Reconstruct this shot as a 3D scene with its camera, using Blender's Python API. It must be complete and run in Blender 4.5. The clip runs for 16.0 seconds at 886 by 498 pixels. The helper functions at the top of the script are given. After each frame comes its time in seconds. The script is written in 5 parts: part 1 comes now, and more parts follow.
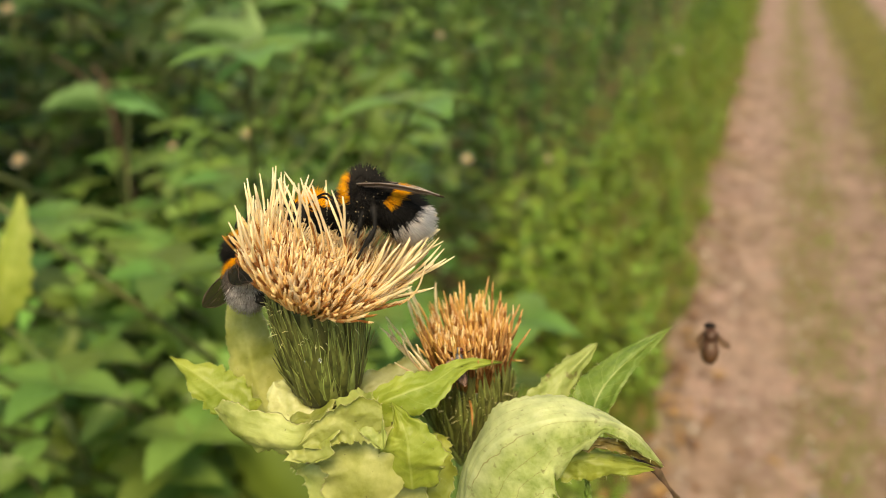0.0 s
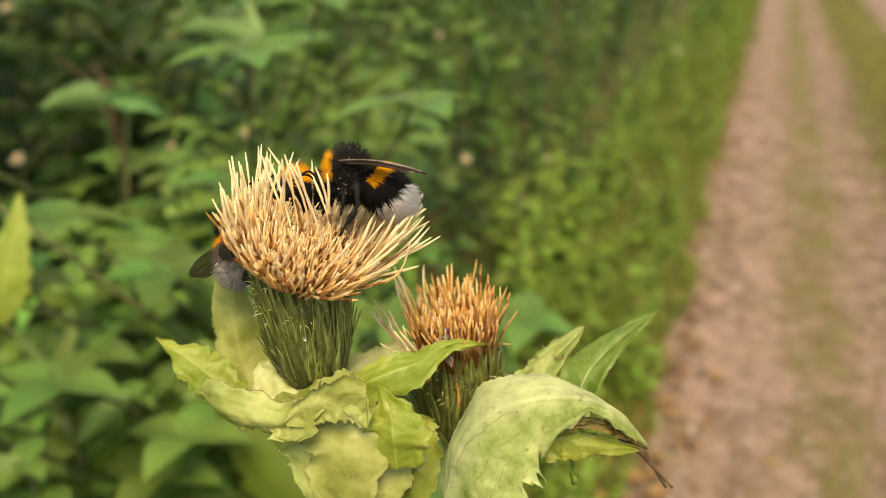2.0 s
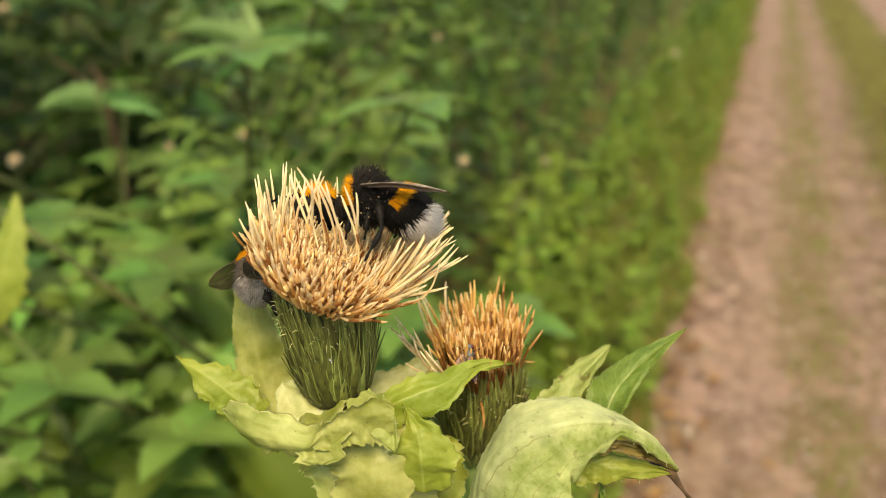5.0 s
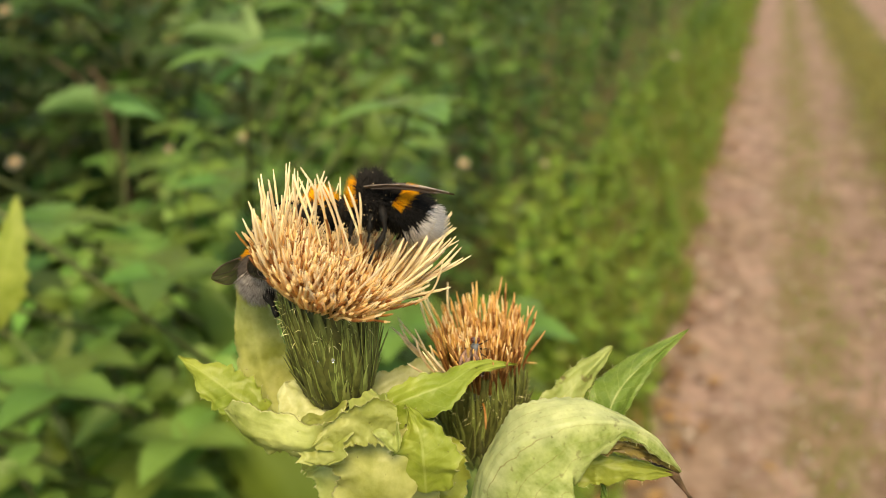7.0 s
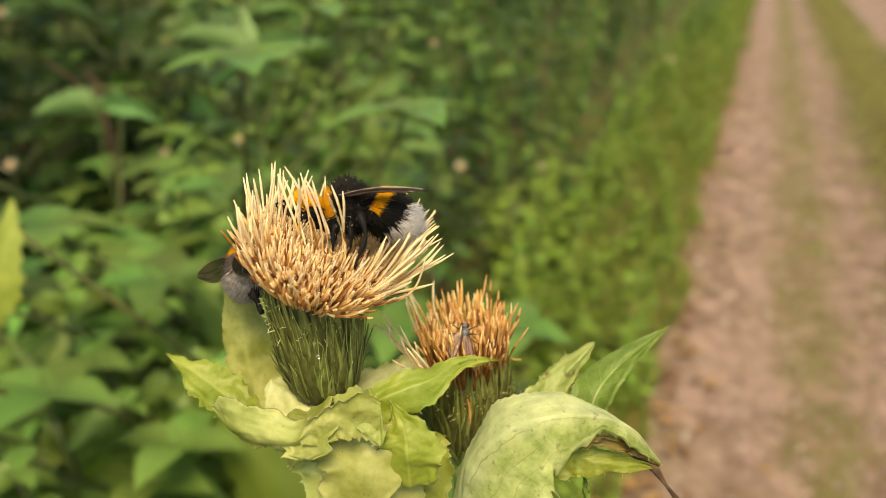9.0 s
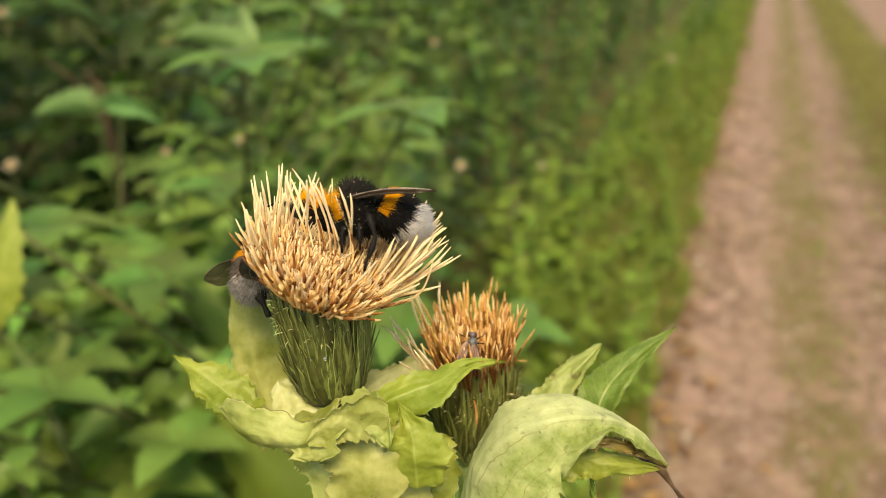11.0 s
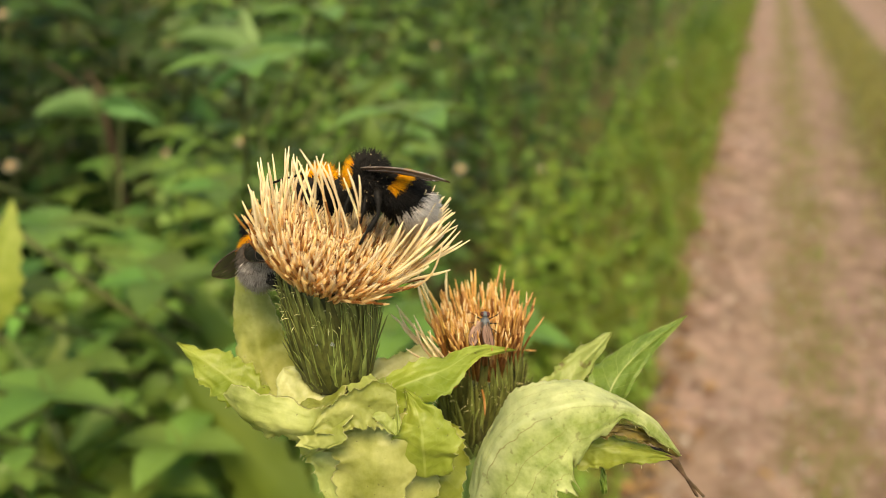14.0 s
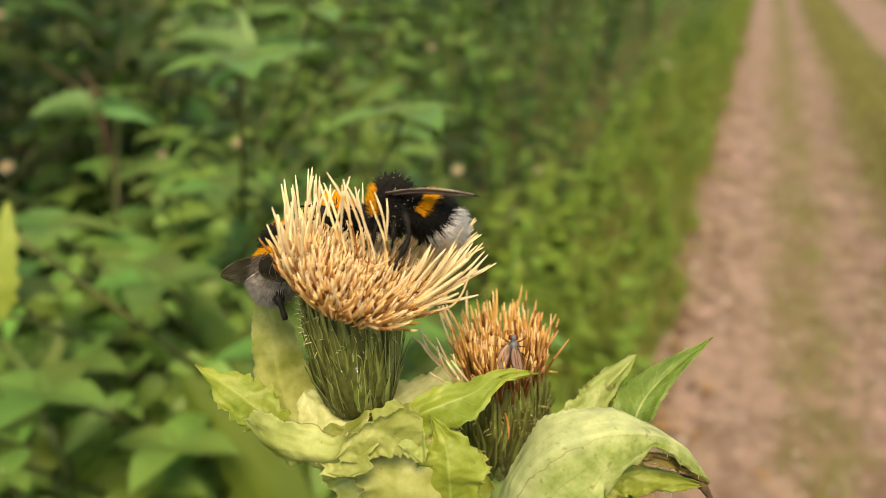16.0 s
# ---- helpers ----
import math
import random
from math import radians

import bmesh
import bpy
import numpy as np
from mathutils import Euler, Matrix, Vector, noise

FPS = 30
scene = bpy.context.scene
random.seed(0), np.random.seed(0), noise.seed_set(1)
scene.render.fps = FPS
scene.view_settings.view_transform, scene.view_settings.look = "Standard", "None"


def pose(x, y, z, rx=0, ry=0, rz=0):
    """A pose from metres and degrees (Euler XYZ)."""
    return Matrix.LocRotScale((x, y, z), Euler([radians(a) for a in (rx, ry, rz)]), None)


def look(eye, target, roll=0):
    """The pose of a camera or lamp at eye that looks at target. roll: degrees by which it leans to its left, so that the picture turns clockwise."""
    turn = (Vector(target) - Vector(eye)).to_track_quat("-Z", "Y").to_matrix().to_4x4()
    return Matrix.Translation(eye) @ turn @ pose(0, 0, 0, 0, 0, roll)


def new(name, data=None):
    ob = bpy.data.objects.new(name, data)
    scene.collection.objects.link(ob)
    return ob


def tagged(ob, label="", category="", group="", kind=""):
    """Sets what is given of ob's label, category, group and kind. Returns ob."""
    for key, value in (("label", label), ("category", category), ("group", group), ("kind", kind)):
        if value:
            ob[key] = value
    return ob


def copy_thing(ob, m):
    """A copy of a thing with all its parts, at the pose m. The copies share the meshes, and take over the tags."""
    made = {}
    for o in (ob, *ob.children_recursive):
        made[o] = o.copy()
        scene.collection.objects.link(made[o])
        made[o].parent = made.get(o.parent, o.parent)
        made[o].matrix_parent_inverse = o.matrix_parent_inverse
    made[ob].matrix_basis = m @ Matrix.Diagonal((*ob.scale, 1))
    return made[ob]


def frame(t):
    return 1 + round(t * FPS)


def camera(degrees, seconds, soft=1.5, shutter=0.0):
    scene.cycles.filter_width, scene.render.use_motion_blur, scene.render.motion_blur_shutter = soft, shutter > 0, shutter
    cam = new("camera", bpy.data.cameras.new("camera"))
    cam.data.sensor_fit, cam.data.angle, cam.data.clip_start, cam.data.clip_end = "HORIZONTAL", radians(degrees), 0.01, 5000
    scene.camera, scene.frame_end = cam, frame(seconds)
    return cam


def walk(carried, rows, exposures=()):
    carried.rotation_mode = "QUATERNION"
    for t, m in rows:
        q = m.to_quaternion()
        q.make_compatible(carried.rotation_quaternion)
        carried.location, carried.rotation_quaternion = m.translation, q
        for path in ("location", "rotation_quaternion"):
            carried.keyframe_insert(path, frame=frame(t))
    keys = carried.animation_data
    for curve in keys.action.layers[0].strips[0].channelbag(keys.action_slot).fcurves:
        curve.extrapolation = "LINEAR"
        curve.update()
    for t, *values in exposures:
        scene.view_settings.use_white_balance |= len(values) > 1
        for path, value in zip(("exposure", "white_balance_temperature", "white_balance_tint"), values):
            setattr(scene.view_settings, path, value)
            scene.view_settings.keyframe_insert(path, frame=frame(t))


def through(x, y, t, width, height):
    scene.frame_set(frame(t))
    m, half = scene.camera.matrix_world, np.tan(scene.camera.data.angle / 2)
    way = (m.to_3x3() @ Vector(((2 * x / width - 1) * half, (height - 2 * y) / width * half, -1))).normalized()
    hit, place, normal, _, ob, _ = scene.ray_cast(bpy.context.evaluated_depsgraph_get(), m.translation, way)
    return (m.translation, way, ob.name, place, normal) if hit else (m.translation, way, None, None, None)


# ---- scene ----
# camera: a hand-held phone, close to the flower; it only turns a little
EYE = (0.0, 0.0, 1.15)
TILT, TURN, LENS = 64.4, 23.7, 65.0
HOME = pose(*EYE, TILT, 0, TURN)
cam = camera(LENS, 16.0, soft=0.85)
cam.data.dof.use_dof = True
cam.data.dof.focus_distance = 0.0955
cam.data.dof.aperture_fstop = 15.5
# seconds, degrees by which the view swings left, up and rolls
SWING = [
    (0, 0.280, -0.367, -0.284), (0.5, 0.194, -0.343, -0.221), (1, 0.142, -0.353, -0.196), (1.5, 0.130, -0.366, -0.164),
    (2, 0.185, -0.355, -0.120), (2.5, 0.218, -0.317, -0.063), (3, 0.205, -0.287, 0.000), (3.5, 0.139, -0.278, 0.040),
    (4, 0.072, -0.270, 0.020), (6.5, -0.050, -0.093, -0.020), (7, -0.010, 0.0, 0.0), (7.5, -0.130, 0.106, 0.054),
    (8, -0.210, 0.172, 0.060), (8.5, -0.265, 0.218, 0.000), (9, -0.296, 0.225, -0.022), (11.5, -0.240, 0.190, -0.070),
    (12, -0.234, 0.182, -0.030), (12.5, -0.250, 0.220, 0.096), (13, -0.265, 0.300, 0.220), (13.5, -0.278, 0.375, 0.215),
    (14, -0.308, 0.445, 0.190), (14.5, -0.329, 0.495, 0.222), (15, -0.362, 0.541, 0.225), (15.5, -0.430, 0.570, 0.230),
    (16, -0.554, 0.556, 0.205)]
walk(cam, [(t, HOME @ pose(0, 0, 0, b, a, r)) for t, a, b, r in SWING], [(0, 0.88, 9300, 6), (16, 0.88, 9300, 6)])
FOCAL = 784 / math.tan(radians(LENS / 2))


def at(x, y, d):
    """The place seen in the direction (x, y) of the home view, d millimetres deep."""
    d = d / 1000
    return HOME @ Vector(((x - 784) / FOCAL * d, (441 - y) / FOCAL * d, -d))


CAM3 = HOME.to_3x3()
RIGHT, UPV, TOWARD = (CAM3 @ Vector(v) for v in ((1, 0, 0), (0, 1, 0), (0, 0, 1)))
Z = Vector((0, 0, 1))

# light: a bright, hazy summer sky
world = bpy.data.worlds.new("sky")
scene.world = world
world.use_nodes = True
wn = world.node_tree
sky = wn.nodes.new("ShaderNodeTexSky")
sky.sky_type, sky.sun_disc = "NISHITA", False
SUN_EL, SUN_AZ = radians(60), radians(153)
sky.sun_elevation, sky.sun_rotation = SUN_EL, SUN_AZ
wn.links.new(sky.outputs[0], wn.nodes["Background"].inputs[0])
wn.nodes["Background"].inputs[1].default_value = 0.15
sun = new("sun", bpy.data.lights.new("sun", "SUN"))
sun.data.energy, sun.data.angle, sun.data.color = 3.0, radians(24), (1.0, 0.90, 0.74)
sun_from = Vector((math.sin(SUN_AZ) * math.cos(SUN_EL), math.cos(SUN_AZ) * math.cos(SUN_EL), math.sin(SUN_EL)))
sun.matrix_world = look(sun_from * 30, (0, 0, 0))


# ---- materials ----
class Mat:
    """A small builder for node materials."""

    def __init__(self, name, rough=0.6, spec=0.4):
        self.m = bpy.data.materials.new(name)
        self.m.use_nodes = True
        self.t = self.m.node_tree
        self.b = self.t.nodes["Principled BSDF"]
        self.b.inputs["Roughness"].default_value = rough
        self.b.inputs["Specular IOR Level"].default_value = spec

    def node(self, kind, **put):
        n = self.t.nodes.new(kind)
        for k, v in put.items():
            if k in n.inputs:
                n.inputs[k].default_value = v
        return n

    def link(self, a, b):
        self.t.links.new(a, b)

    def coords(self, which="Object", scale=1.0):
        n = self.node("ShaderNodeTexCoord")
        mp = self.node("ShaderNodeMapping")
        s = scale if isinstance(scale, tuple) else (scale,) * 3
        mp.inputs["Scale"].default_value = s
        self.link(n.outputs[which], mp.inputs[0])
        return mp.outputs[0]

    def noise(self, scale, detail=3.0, which="Object", stretch=None, rough=0.55):
        n = self.node("ShaderNodeTexNoise")
        n.inputs["Scale"].default_value = scale
        n.inputs["Detail"].default_value = detail
        n.inputs["Roughness"].default_value = rough
        self.link(self.coords(which, stretch or 1.0), n.inputs["Vector"])
        return n.outputs["Fac"]

    def ramp(self, fac, *stops):
        n = self.node("ShaderNodeValToRGB")
        el = n.color_ramp.elements
        while len(el) < len(stops):
            el.new(0.5)
        for e, (p, c) in zip(el, stops):
            e.position, e.color = p, (*c, 1) if len(c) == 3 else c
        self.link(fac, n.inputs[0])
        return n.outputs[0]

    def mix(self, fac, a, b, how="MIX"):
        n = self.node("ShaderNodeMix")
        n.data_type, n.blend_type = "RGBA", how
        for sock, v in ((n.inputs[0], fac), (n.inputs[6], a), (n.inputs[7], b)):
            if isinstance(v, (int, float)):
                sock.default_value = v
            elif isinstance(v, tuple):
                sock.default_value = (*v, 1)
            else:
                self.link(v, sock)
        return n.outputs[2]

    def math(self, op, a, b=0.0, c=0.0):
        n = self.node("ShaderNodeMath")
        n.operation = op
        for sock, v in zip(n.inputs, (a, b, c)):
            if isinstance(v, (int, float)):
                sock.default_value = v
            else:
                self.link(v, sock)
        return n.outputs[0]

    def random(self, island=False):
        n = self.node("ShaderNodeNewGeometry" if island else "ShaderNodeObjectInfo")
        return n.outputs["Random Per Island" if island else "Random"]

    def bump(self, height, strength=0.3, distance=0.001):
        n = self.node("ShaderNodeBump")
        n.inputs["Strength"].default_value, n.inputs["Distance"].default_value = strength, distance
        self.link(height, n.inputs["Height"])
        self.link(n.outputs[0], self.b.inputs["Normal"])
        return n.outputs[0]

    def colour(self, c):
        if isinstance(c, tuple):
            self.b.inputs["Base Color"].default_value = (*c, 1)
        else:
            self.link(c, self.b.inputs["Base Color"])
        return self

    def translucent(self, c, amount):
        tr = self.node("ShaderNodeBsdfTranslucent")
        if isinstance(c, tuple):
            tr.inputs[0].default_value = (*c, 1)
        else:
            self.link(c, tr.inputs[0])
        mx = self.node("ShaderNodeMixShader")
        mx.inputs[0].default_value = amount
        out = self.t.nodes["Material Output"]
        self.link(self.b.outputs[0], mx.inputs[1])
        self.link(tr.outputs[0], mx.inputs[2])
        self.link(mx.outputs[0], out.inputs[0])
        return self


def hue(m, col, fac, amount=0.5, value=0.35):
    """Shifts a colour's brightness and hue a little by a random value."""
    n = m.node("ShaderNodeHueSaturation")
    m.link(m.math("MULTIPLY_ADD", fac, 0.05 * amount, 0.5 - 0.025 * amount), n.inputs["Hue"])
    m.link(m.math("MULTIPLY_ADD", fac, value, 1 - value / 2), n.inputs["Value"])
    m.link(col, n.inputs["Color"])
    return n.outputs[0]


def herb_green(name, dark, light, through, island=True, rough=0.5, value=0.7):
    m = Mat(name, rough, 0.35)
    c = m.ramp(m.noise(14, 3), (0.3, dark), (0.7, light))
    c = hue(m, c, m.random(island), 1.2, value)
    m.colour(c)
    m.bump(m.noise(90, 2), 0.25, 0.002)
    m.translucent(m.mix(0.5, c, through), 0.35)
    return m.m


def bract_leaf_mat(name, dark, light, spots=0.0, yellow=(0.55, 0.62, 0.17), streak=0.0, rib=(0.64, 0.67, 0.26), thru=(0.56, 0.59, 0.12), ribs=0.35, grain=150, sheen_half=0.0):
    """Pale waxy thistle leaf with a net of veins along its own length and width."""
    m = Mat(name, 0.46, 0.5)
    uv = m.coords("UV")
    sep = m.node("ShaderNodeSeparateXYZ")
    m.link(uv, sep.inputs[0])
    u, v = sep.outputs[0], sep.outputs[1]
    side = m.math("ABSOLUTE", m.math("SUBTRACT", v, 0.5))
    wob = m.math("MULTIPLY", m.noise(300, 2), 0.35)
    # side veins slant forwards from the midrib
    phase = m.math("ADD", m.math("MULTIPLY_ADD", u, 8.0, wob), m.math("MULTIPLY", side, -3.2))
    tri = m.math("ABSOLUTE", m.math("SUBTRACT", m.math("FRACT", phase), 0.5))
    vein = m.math("LESS_THAN", tri, 0.035)
    mid = m.math("LESS_THAN", side, 0.016)
    lines = m.math("MAXIMUM", m.math("MULTIPLY", vein, 0.5), mid)
    vor = m.node("ShaderNodeTexVoronoi")
    vor.feature = "DISTANCE_TO_EDGE"
    vor.inputs["Scale"].default_value = 900
    m.link(m.coords("Object"), vor.inputs["Vector"])
    net = m.math("LESS_THAN", vor.outputs["Distance"], 0.07)
    lines = m.math("MAXIMUM", lines, m.math("MULTIPLY", net, 0.16))
    base = m.ramp(m.noise(grain, 5, rough=0.65), (0.32, dark), (0.68, light))
    blotch = m.ramp(m.noise(420, 3), (0.45, (0.0, 0.0, 0.0)), (0.75, (1.0, 1.0, 1.0)))
    base = m.mix(m.math("MULTIPLY", blotch, 0.35), base, yellow)
    base = m.mix(m.math('MULTIPLY', lines, ribs), base, rib)
    if sheen_half:
        # sky sheen painted whitish on one half of the blade and along its rib
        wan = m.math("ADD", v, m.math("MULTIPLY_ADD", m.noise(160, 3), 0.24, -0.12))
        base = m.mix(m.math("MULTIPLY", m.ramp(wan, (0.50, (1, 1, 1)), (0.62, (0, 0, 0))), sheen_half), base, (0.74, 0.76, 0.50))
    fleck = m.ramp(m.noise(1500, 1.0), (0.755, (0, 0, 0)), (0.775, (1, 1, 1)))
    base = m.mix(m.math('MULTIPLY', fleck, 0.7), base, (0.10, 0.08, 0.03))
    if spots:
        sp = m.ramp(m.noise(430 if spots > 0.5 else 800, 2.0), (0.60 if spots > 0.5 else 0.66, (0, 0, 0)), (0.70, (1, 1, 1)))
        base = m.mix(m.math("MULTIPLY", sp, spots), base, (0.12, 0.07, 0.03))
    if streak:
        # brown veins that run along the blade
        run = m.math("ADD", m.math("MULTIPLY", v, 8.5), m.math("MULTIPLY_ADD", m.noise(130, 3), 1.6, -0.8))
        thin = m.math("LESS_THAN", m.math("ABSOLUTE", m.math("SUBTRACT", m.math("FRACT", run), 0.5)), 0.016)
        thin = m.math("MULTIPLY", thin, m.ramp(m.noise(90, 2), (0.42, (0, 0, 0)), (0.58, (1, 1, 1))))
        base = m.mix(m.math("MULTIPLY", thin, streak), base, (0.24, 0.17, 0.05))
    # thin pale margin
    edge = m.math("GREATER_THAN", m.math("ADD", side, m.math("MULTIPLY", m.noise(500, 2), 0.05)), 0.515)
    base = m.mix(m.math("MULTIPLY", edge, 0.55), base, (0.72, 0.68, 0.36))
    base = hue(m, base, m.random(), 0.5, 0.12)
    m.colour(base)
    m.bump(m.math("ADD", m.math("MULTIPLY", lines, 0.4), m.math("ADD", m.math("MULTIPLY", m.noise(1.0, 3, "UV", (4.0, 13.0, 1.0)), 0.45), m.math("ADD", m.noise(300, 5, rough=0.55), m.math("MULTIPLY", m.noise(110, 2), 0.5)))), 0.35, 0.0005)
    m.translucent(m.mix(0.35, base, thru), 0.42)
    return m.m


def soft_mat(name, a, b, scale, rough=0.6, value=0.25, thru=None, amount=0.0, island=False, bumpy=0.3, dist=0.0003, spec=0.35):
    m = Mat(name, rough, spec)
    c = hue(m, m.ramp(m.noise(scale, 3), (0.3, a), (0.7, b)), m.random(island), 0.6, value)
    m.colour(c)
    m.bump(m.noise(scale * 2.5, 3), bumpy, dist)
    if amount:
        m.translucent(m.mix(0.5, c, thru), amount)
    return m.m


PALE = bract_leaf_mat("pale_leaf", (0.195, 0.24, 0.03), (0.53, 0.56, 0.21), 0.0, (0.47, 0.52, 0.15), ribs=0.05)
# lit copy of the pale leaf: the highlight is put into a whiter colour
LIT_PALE = bract_leaf_mat("lit_pale_leaf", (0.36, 0.39, 0.10), (0.74, 0.75, 0.46), 0.0, (0.62, 0.64, 0.30), ribs=0.1, thru=(0.66, 0.68, 0.24))
PALE_SPOT = bract_leaf_mat("spotted_pale_leaf", (0.25, 0.31, 0.07), (0.41, 0.46, 0.17), 0.9, (0.42, 0.49, 0.17), ribs=0.15)
FRESH = bract_leaf_mat("fresh_leaf", (0.085, 0.17, 0.02), (0.19, 0.28, 0.05), 0.0, (0.30, 0.42, 0.10), ribs=0.35)
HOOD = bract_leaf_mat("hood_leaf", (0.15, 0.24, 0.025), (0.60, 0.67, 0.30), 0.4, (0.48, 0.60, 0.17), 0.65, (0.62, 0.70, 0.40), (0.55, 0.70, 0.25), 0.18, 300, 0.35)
PALE_GREEN = bract_leaf_mat("pale_green_leaf", (0.16, 0.21, 0.02), (0.34, 0.385, 0.075), 0.0, (0.36, 0.41, 0.085), ribs=0.12)
GREENISH = bract_leaf_mat("yellow_green_leaf", (0.165, 0.24, 0.018), (0.36, 0.42, 0.075), 0.1, (0.39, 0.45, 0.09), ribs=0.2)
BROWNED = bract_leaf_mat("browned_leaf", (0.10, 0.07, 0.015), (0.34, 0.27, 0.07), 0.8, (0.30, 0.30, 0.06), ribs=0.1, thru=(0.45, 0.35, 0.06), grain=420)
DEEP = bract_leaf_mat("deep_green_leaf", (0.05, 0.12, 0.02), (0.10, 0.19, 0.035), 0.0, (0.2, 0.3, 0.06))
BUD = soft_mat("bud_green", (0.035, 0.045, 0.014), (0.07, 0.08, 0.028), 350, 0.55, 0.3)
BRACT = soft_mat("bract_green", (0.035, 0.042, 0.010), (0.10, 0.105, 0.028), 500, 0.5, 0.9)
BRACT_MID = soft_mat("bract_olive", (0.08, 0.10, 0.024), (0.17, 0.185, 0.055), 500, 0.5, 0.8)
BRACT_PALE = soft_mat("bract_pale", (0.15, 0.19, 0.045), (0.27, 0.31, 0.10), 500, 0.5, 0.3)
SPINE = soft_mat("spine_straw", (0.42, 0.42, 0.20), (0.62, 0.56, 0.33), 800, 0.4, 0.3)
CREAM = soft_mat("floret_cream", (0.90, 0.70, 0.40), (0.96, 0.83, 0.57), 600, 0.5, 0.2, (1.0, 0.82, 0.52), 0.68)
STYLE = soft_mat("style_cream", (0.82, 0.66, 0.41), (0.91, 0.80, 0.58), 700, 0.5, 0.2, (0.98, 0.82, 0.50), 0.4)
AMBER = soft_mat("floret_amber", (0.60, 0.34, 0.11), (0.84, 0.57, 0.25), 600, 0.5, 0.4, (0.9, 0.5, 0.14), 0.38)
HONEY = soft_mat("floret_honey", (0.77, 0.53, 0.25), (0.91, 0.71, 0.41), 600, 0.5, 0.35, (0.98, 0.68, 0.30), 0.6)
RUST = soft_mat("floret_rust", (0.22, 0.085, 0.024), (0.40, 0.18, 0.055), 600, 0.55, 0.5, (0.5, 0.2, 0.05), 0.25)
PAPPUS = soft_mat("pappus", (0.80, 0.56, 0.27), (0.88, 0.70, 0.40), 900, 0.7, 0.2, (0.95, 0.68, 0.36), 0.4)
STEM = soft_mat("stem_green", (0.16, 0.24, 0.06), (0.28, 0.36, 0.12), 120, 0.5, 0.2)
DRY = soft_mat("dry_brown", (0.035, 0.02, 0.012), (0.13, 0.075, 0.04), 500, 0.8, 0.3)


# ---- building helpers ----
def mesh_of(name, bm, mats, smooth=True):
    me = bpy.data.meshes.new(name)
    bm.to_mesh(me)
    bm.free()
    for m in mats if isinstance(mats, (list, tuple)) else [mats]:
        me.materials.append(m)
    if smooth:
        me.polygons.foreach_set("use_smooth", [True] * len(me.polygons))
    return me


def part(name, bm, mats, parent, label="", smooth=True):
    """One mesh object under a thing or a part."""
    ob = new(name, bm if isinstance(bm, bpy.types.Mesh) else mesh_of(name, bm, mats, smooth))
    ob.parent = parent
    return tagged(ob, label)


def raw(name, verts, faces, mats, smooth=False):
    me = bpy.data.meshes.new(name)
    me.from_pydata(verts, [], faces)
    for m in mats if isinstance(mats, (list, tuple)) else [mats]:
        me.materials.append(m)
    if smooth:
        me.polygons.foreach_set("use_smooth", [True] * len(me.polygons))
    return me


def bez(p, s):
    a, b, c, d = p
    k = 1 - s
    return a * k ** 3 + b * (3 * k * k * s) + c * (3 * k * s * s) + d * s ** 3


def rail(points, n):
    """A smooth line through any number of points."""
    pts = [Vector(p) for p in points]
    ext = [pts[0] * 2 - pts[1]] + pts + [pts[-1] * 2 - pts[-2]]
    out = []
    segs = len(pts) - 1
    for i in range(n + 1):
        u = i / n * segs
        k = min(int(u), segs - 1)
        s = u - k
        p0, p1, p2, p3 = ext[k:k + 4]
        out.append(0.5 * (p1 * 2 + (p2 - p0) * s + (p0 * 2 - p1 * 5 + p2 * 4 - p3) * s * s + (p1 * 3 - p0 - p2 * 3 + p3) * s ** 3))
    return out


def tube(bm, pts, radii, sides=6, mat=0, mats=None, cap=True):
    """A tube of changing radius along pts."""
    rings = []
    n = len(pts)
    ref = None
    for i, p in enumerate(pts):
        t = (pts[min(i + 1, n - 1)] - pts[max(i - 1, 0)]).normalized()
        if ref is None:
            ref = t.orthogonal().normalized()
        ref = (ref - t * ref.dot(t)).normalized()
        b = t.cross(ref)
        r = radii[i] if isinstance(radii, (list, tuple)) else radii
        rings.append([bm.verts.new(p + (ref * math.cos(a) + b * math.sin(a)) * r)
                      for a in (math.tau * k / sides for k in range(sides))])
    for i in range(n - 1):
        for k in range(sides):
            f = bm.faces.new((rings[i][k], rings[i][(k + 1) % sides], rings[i + 1][(k + 1) % sides], rings[i + 1][k]))
            f.material_index = mats[i] if mats else mat
    if cap:
        f = bm.faces.new(rings[-1])
        f.material_index = mats[-1] if mats else mat
        bm.faces.new(rings[0][::-1]).material_index = mats[0] if mats else mat


def ellipsoid(bm, c, r, rot=None, seg=20, rings=12, rough=0.0, mat=0):
    made = bmesh.ops.create_uvsphere(bm, u_segments=seg, v_segments=rings, radius=1.0)["verts"]
    rot = rot or Matrix.Identity(3)
    for v in made:
        k = 1 + rough * noise.noise(v.co * 2.3 + Vector(c) * 900)
        v.co = rot @ Vector((v.co.x * r[0] * k, v.co.y * r[1] * k, v.co.z * r[2] * k)) + Vector(c)
    for v in made:
        for f in v.link_faces:
            f.material_index = mat


def basis(x, z):
    """A rotation whose x axis is x and whose z axis leans to z."""
    x = Vector(x).normalized()
    y = Vector(z).cross(x).normalized()
    return Matrix((x, y, x.cross(y))).transposed()


def thing(name, place, label, category, group="", kind=""):
    ob = new(name)
    ob.empty_display_size = 0.01
    ob.matrix_world = Matrix.Translation(place)
    return tagged(ob, label, category, group, kind)


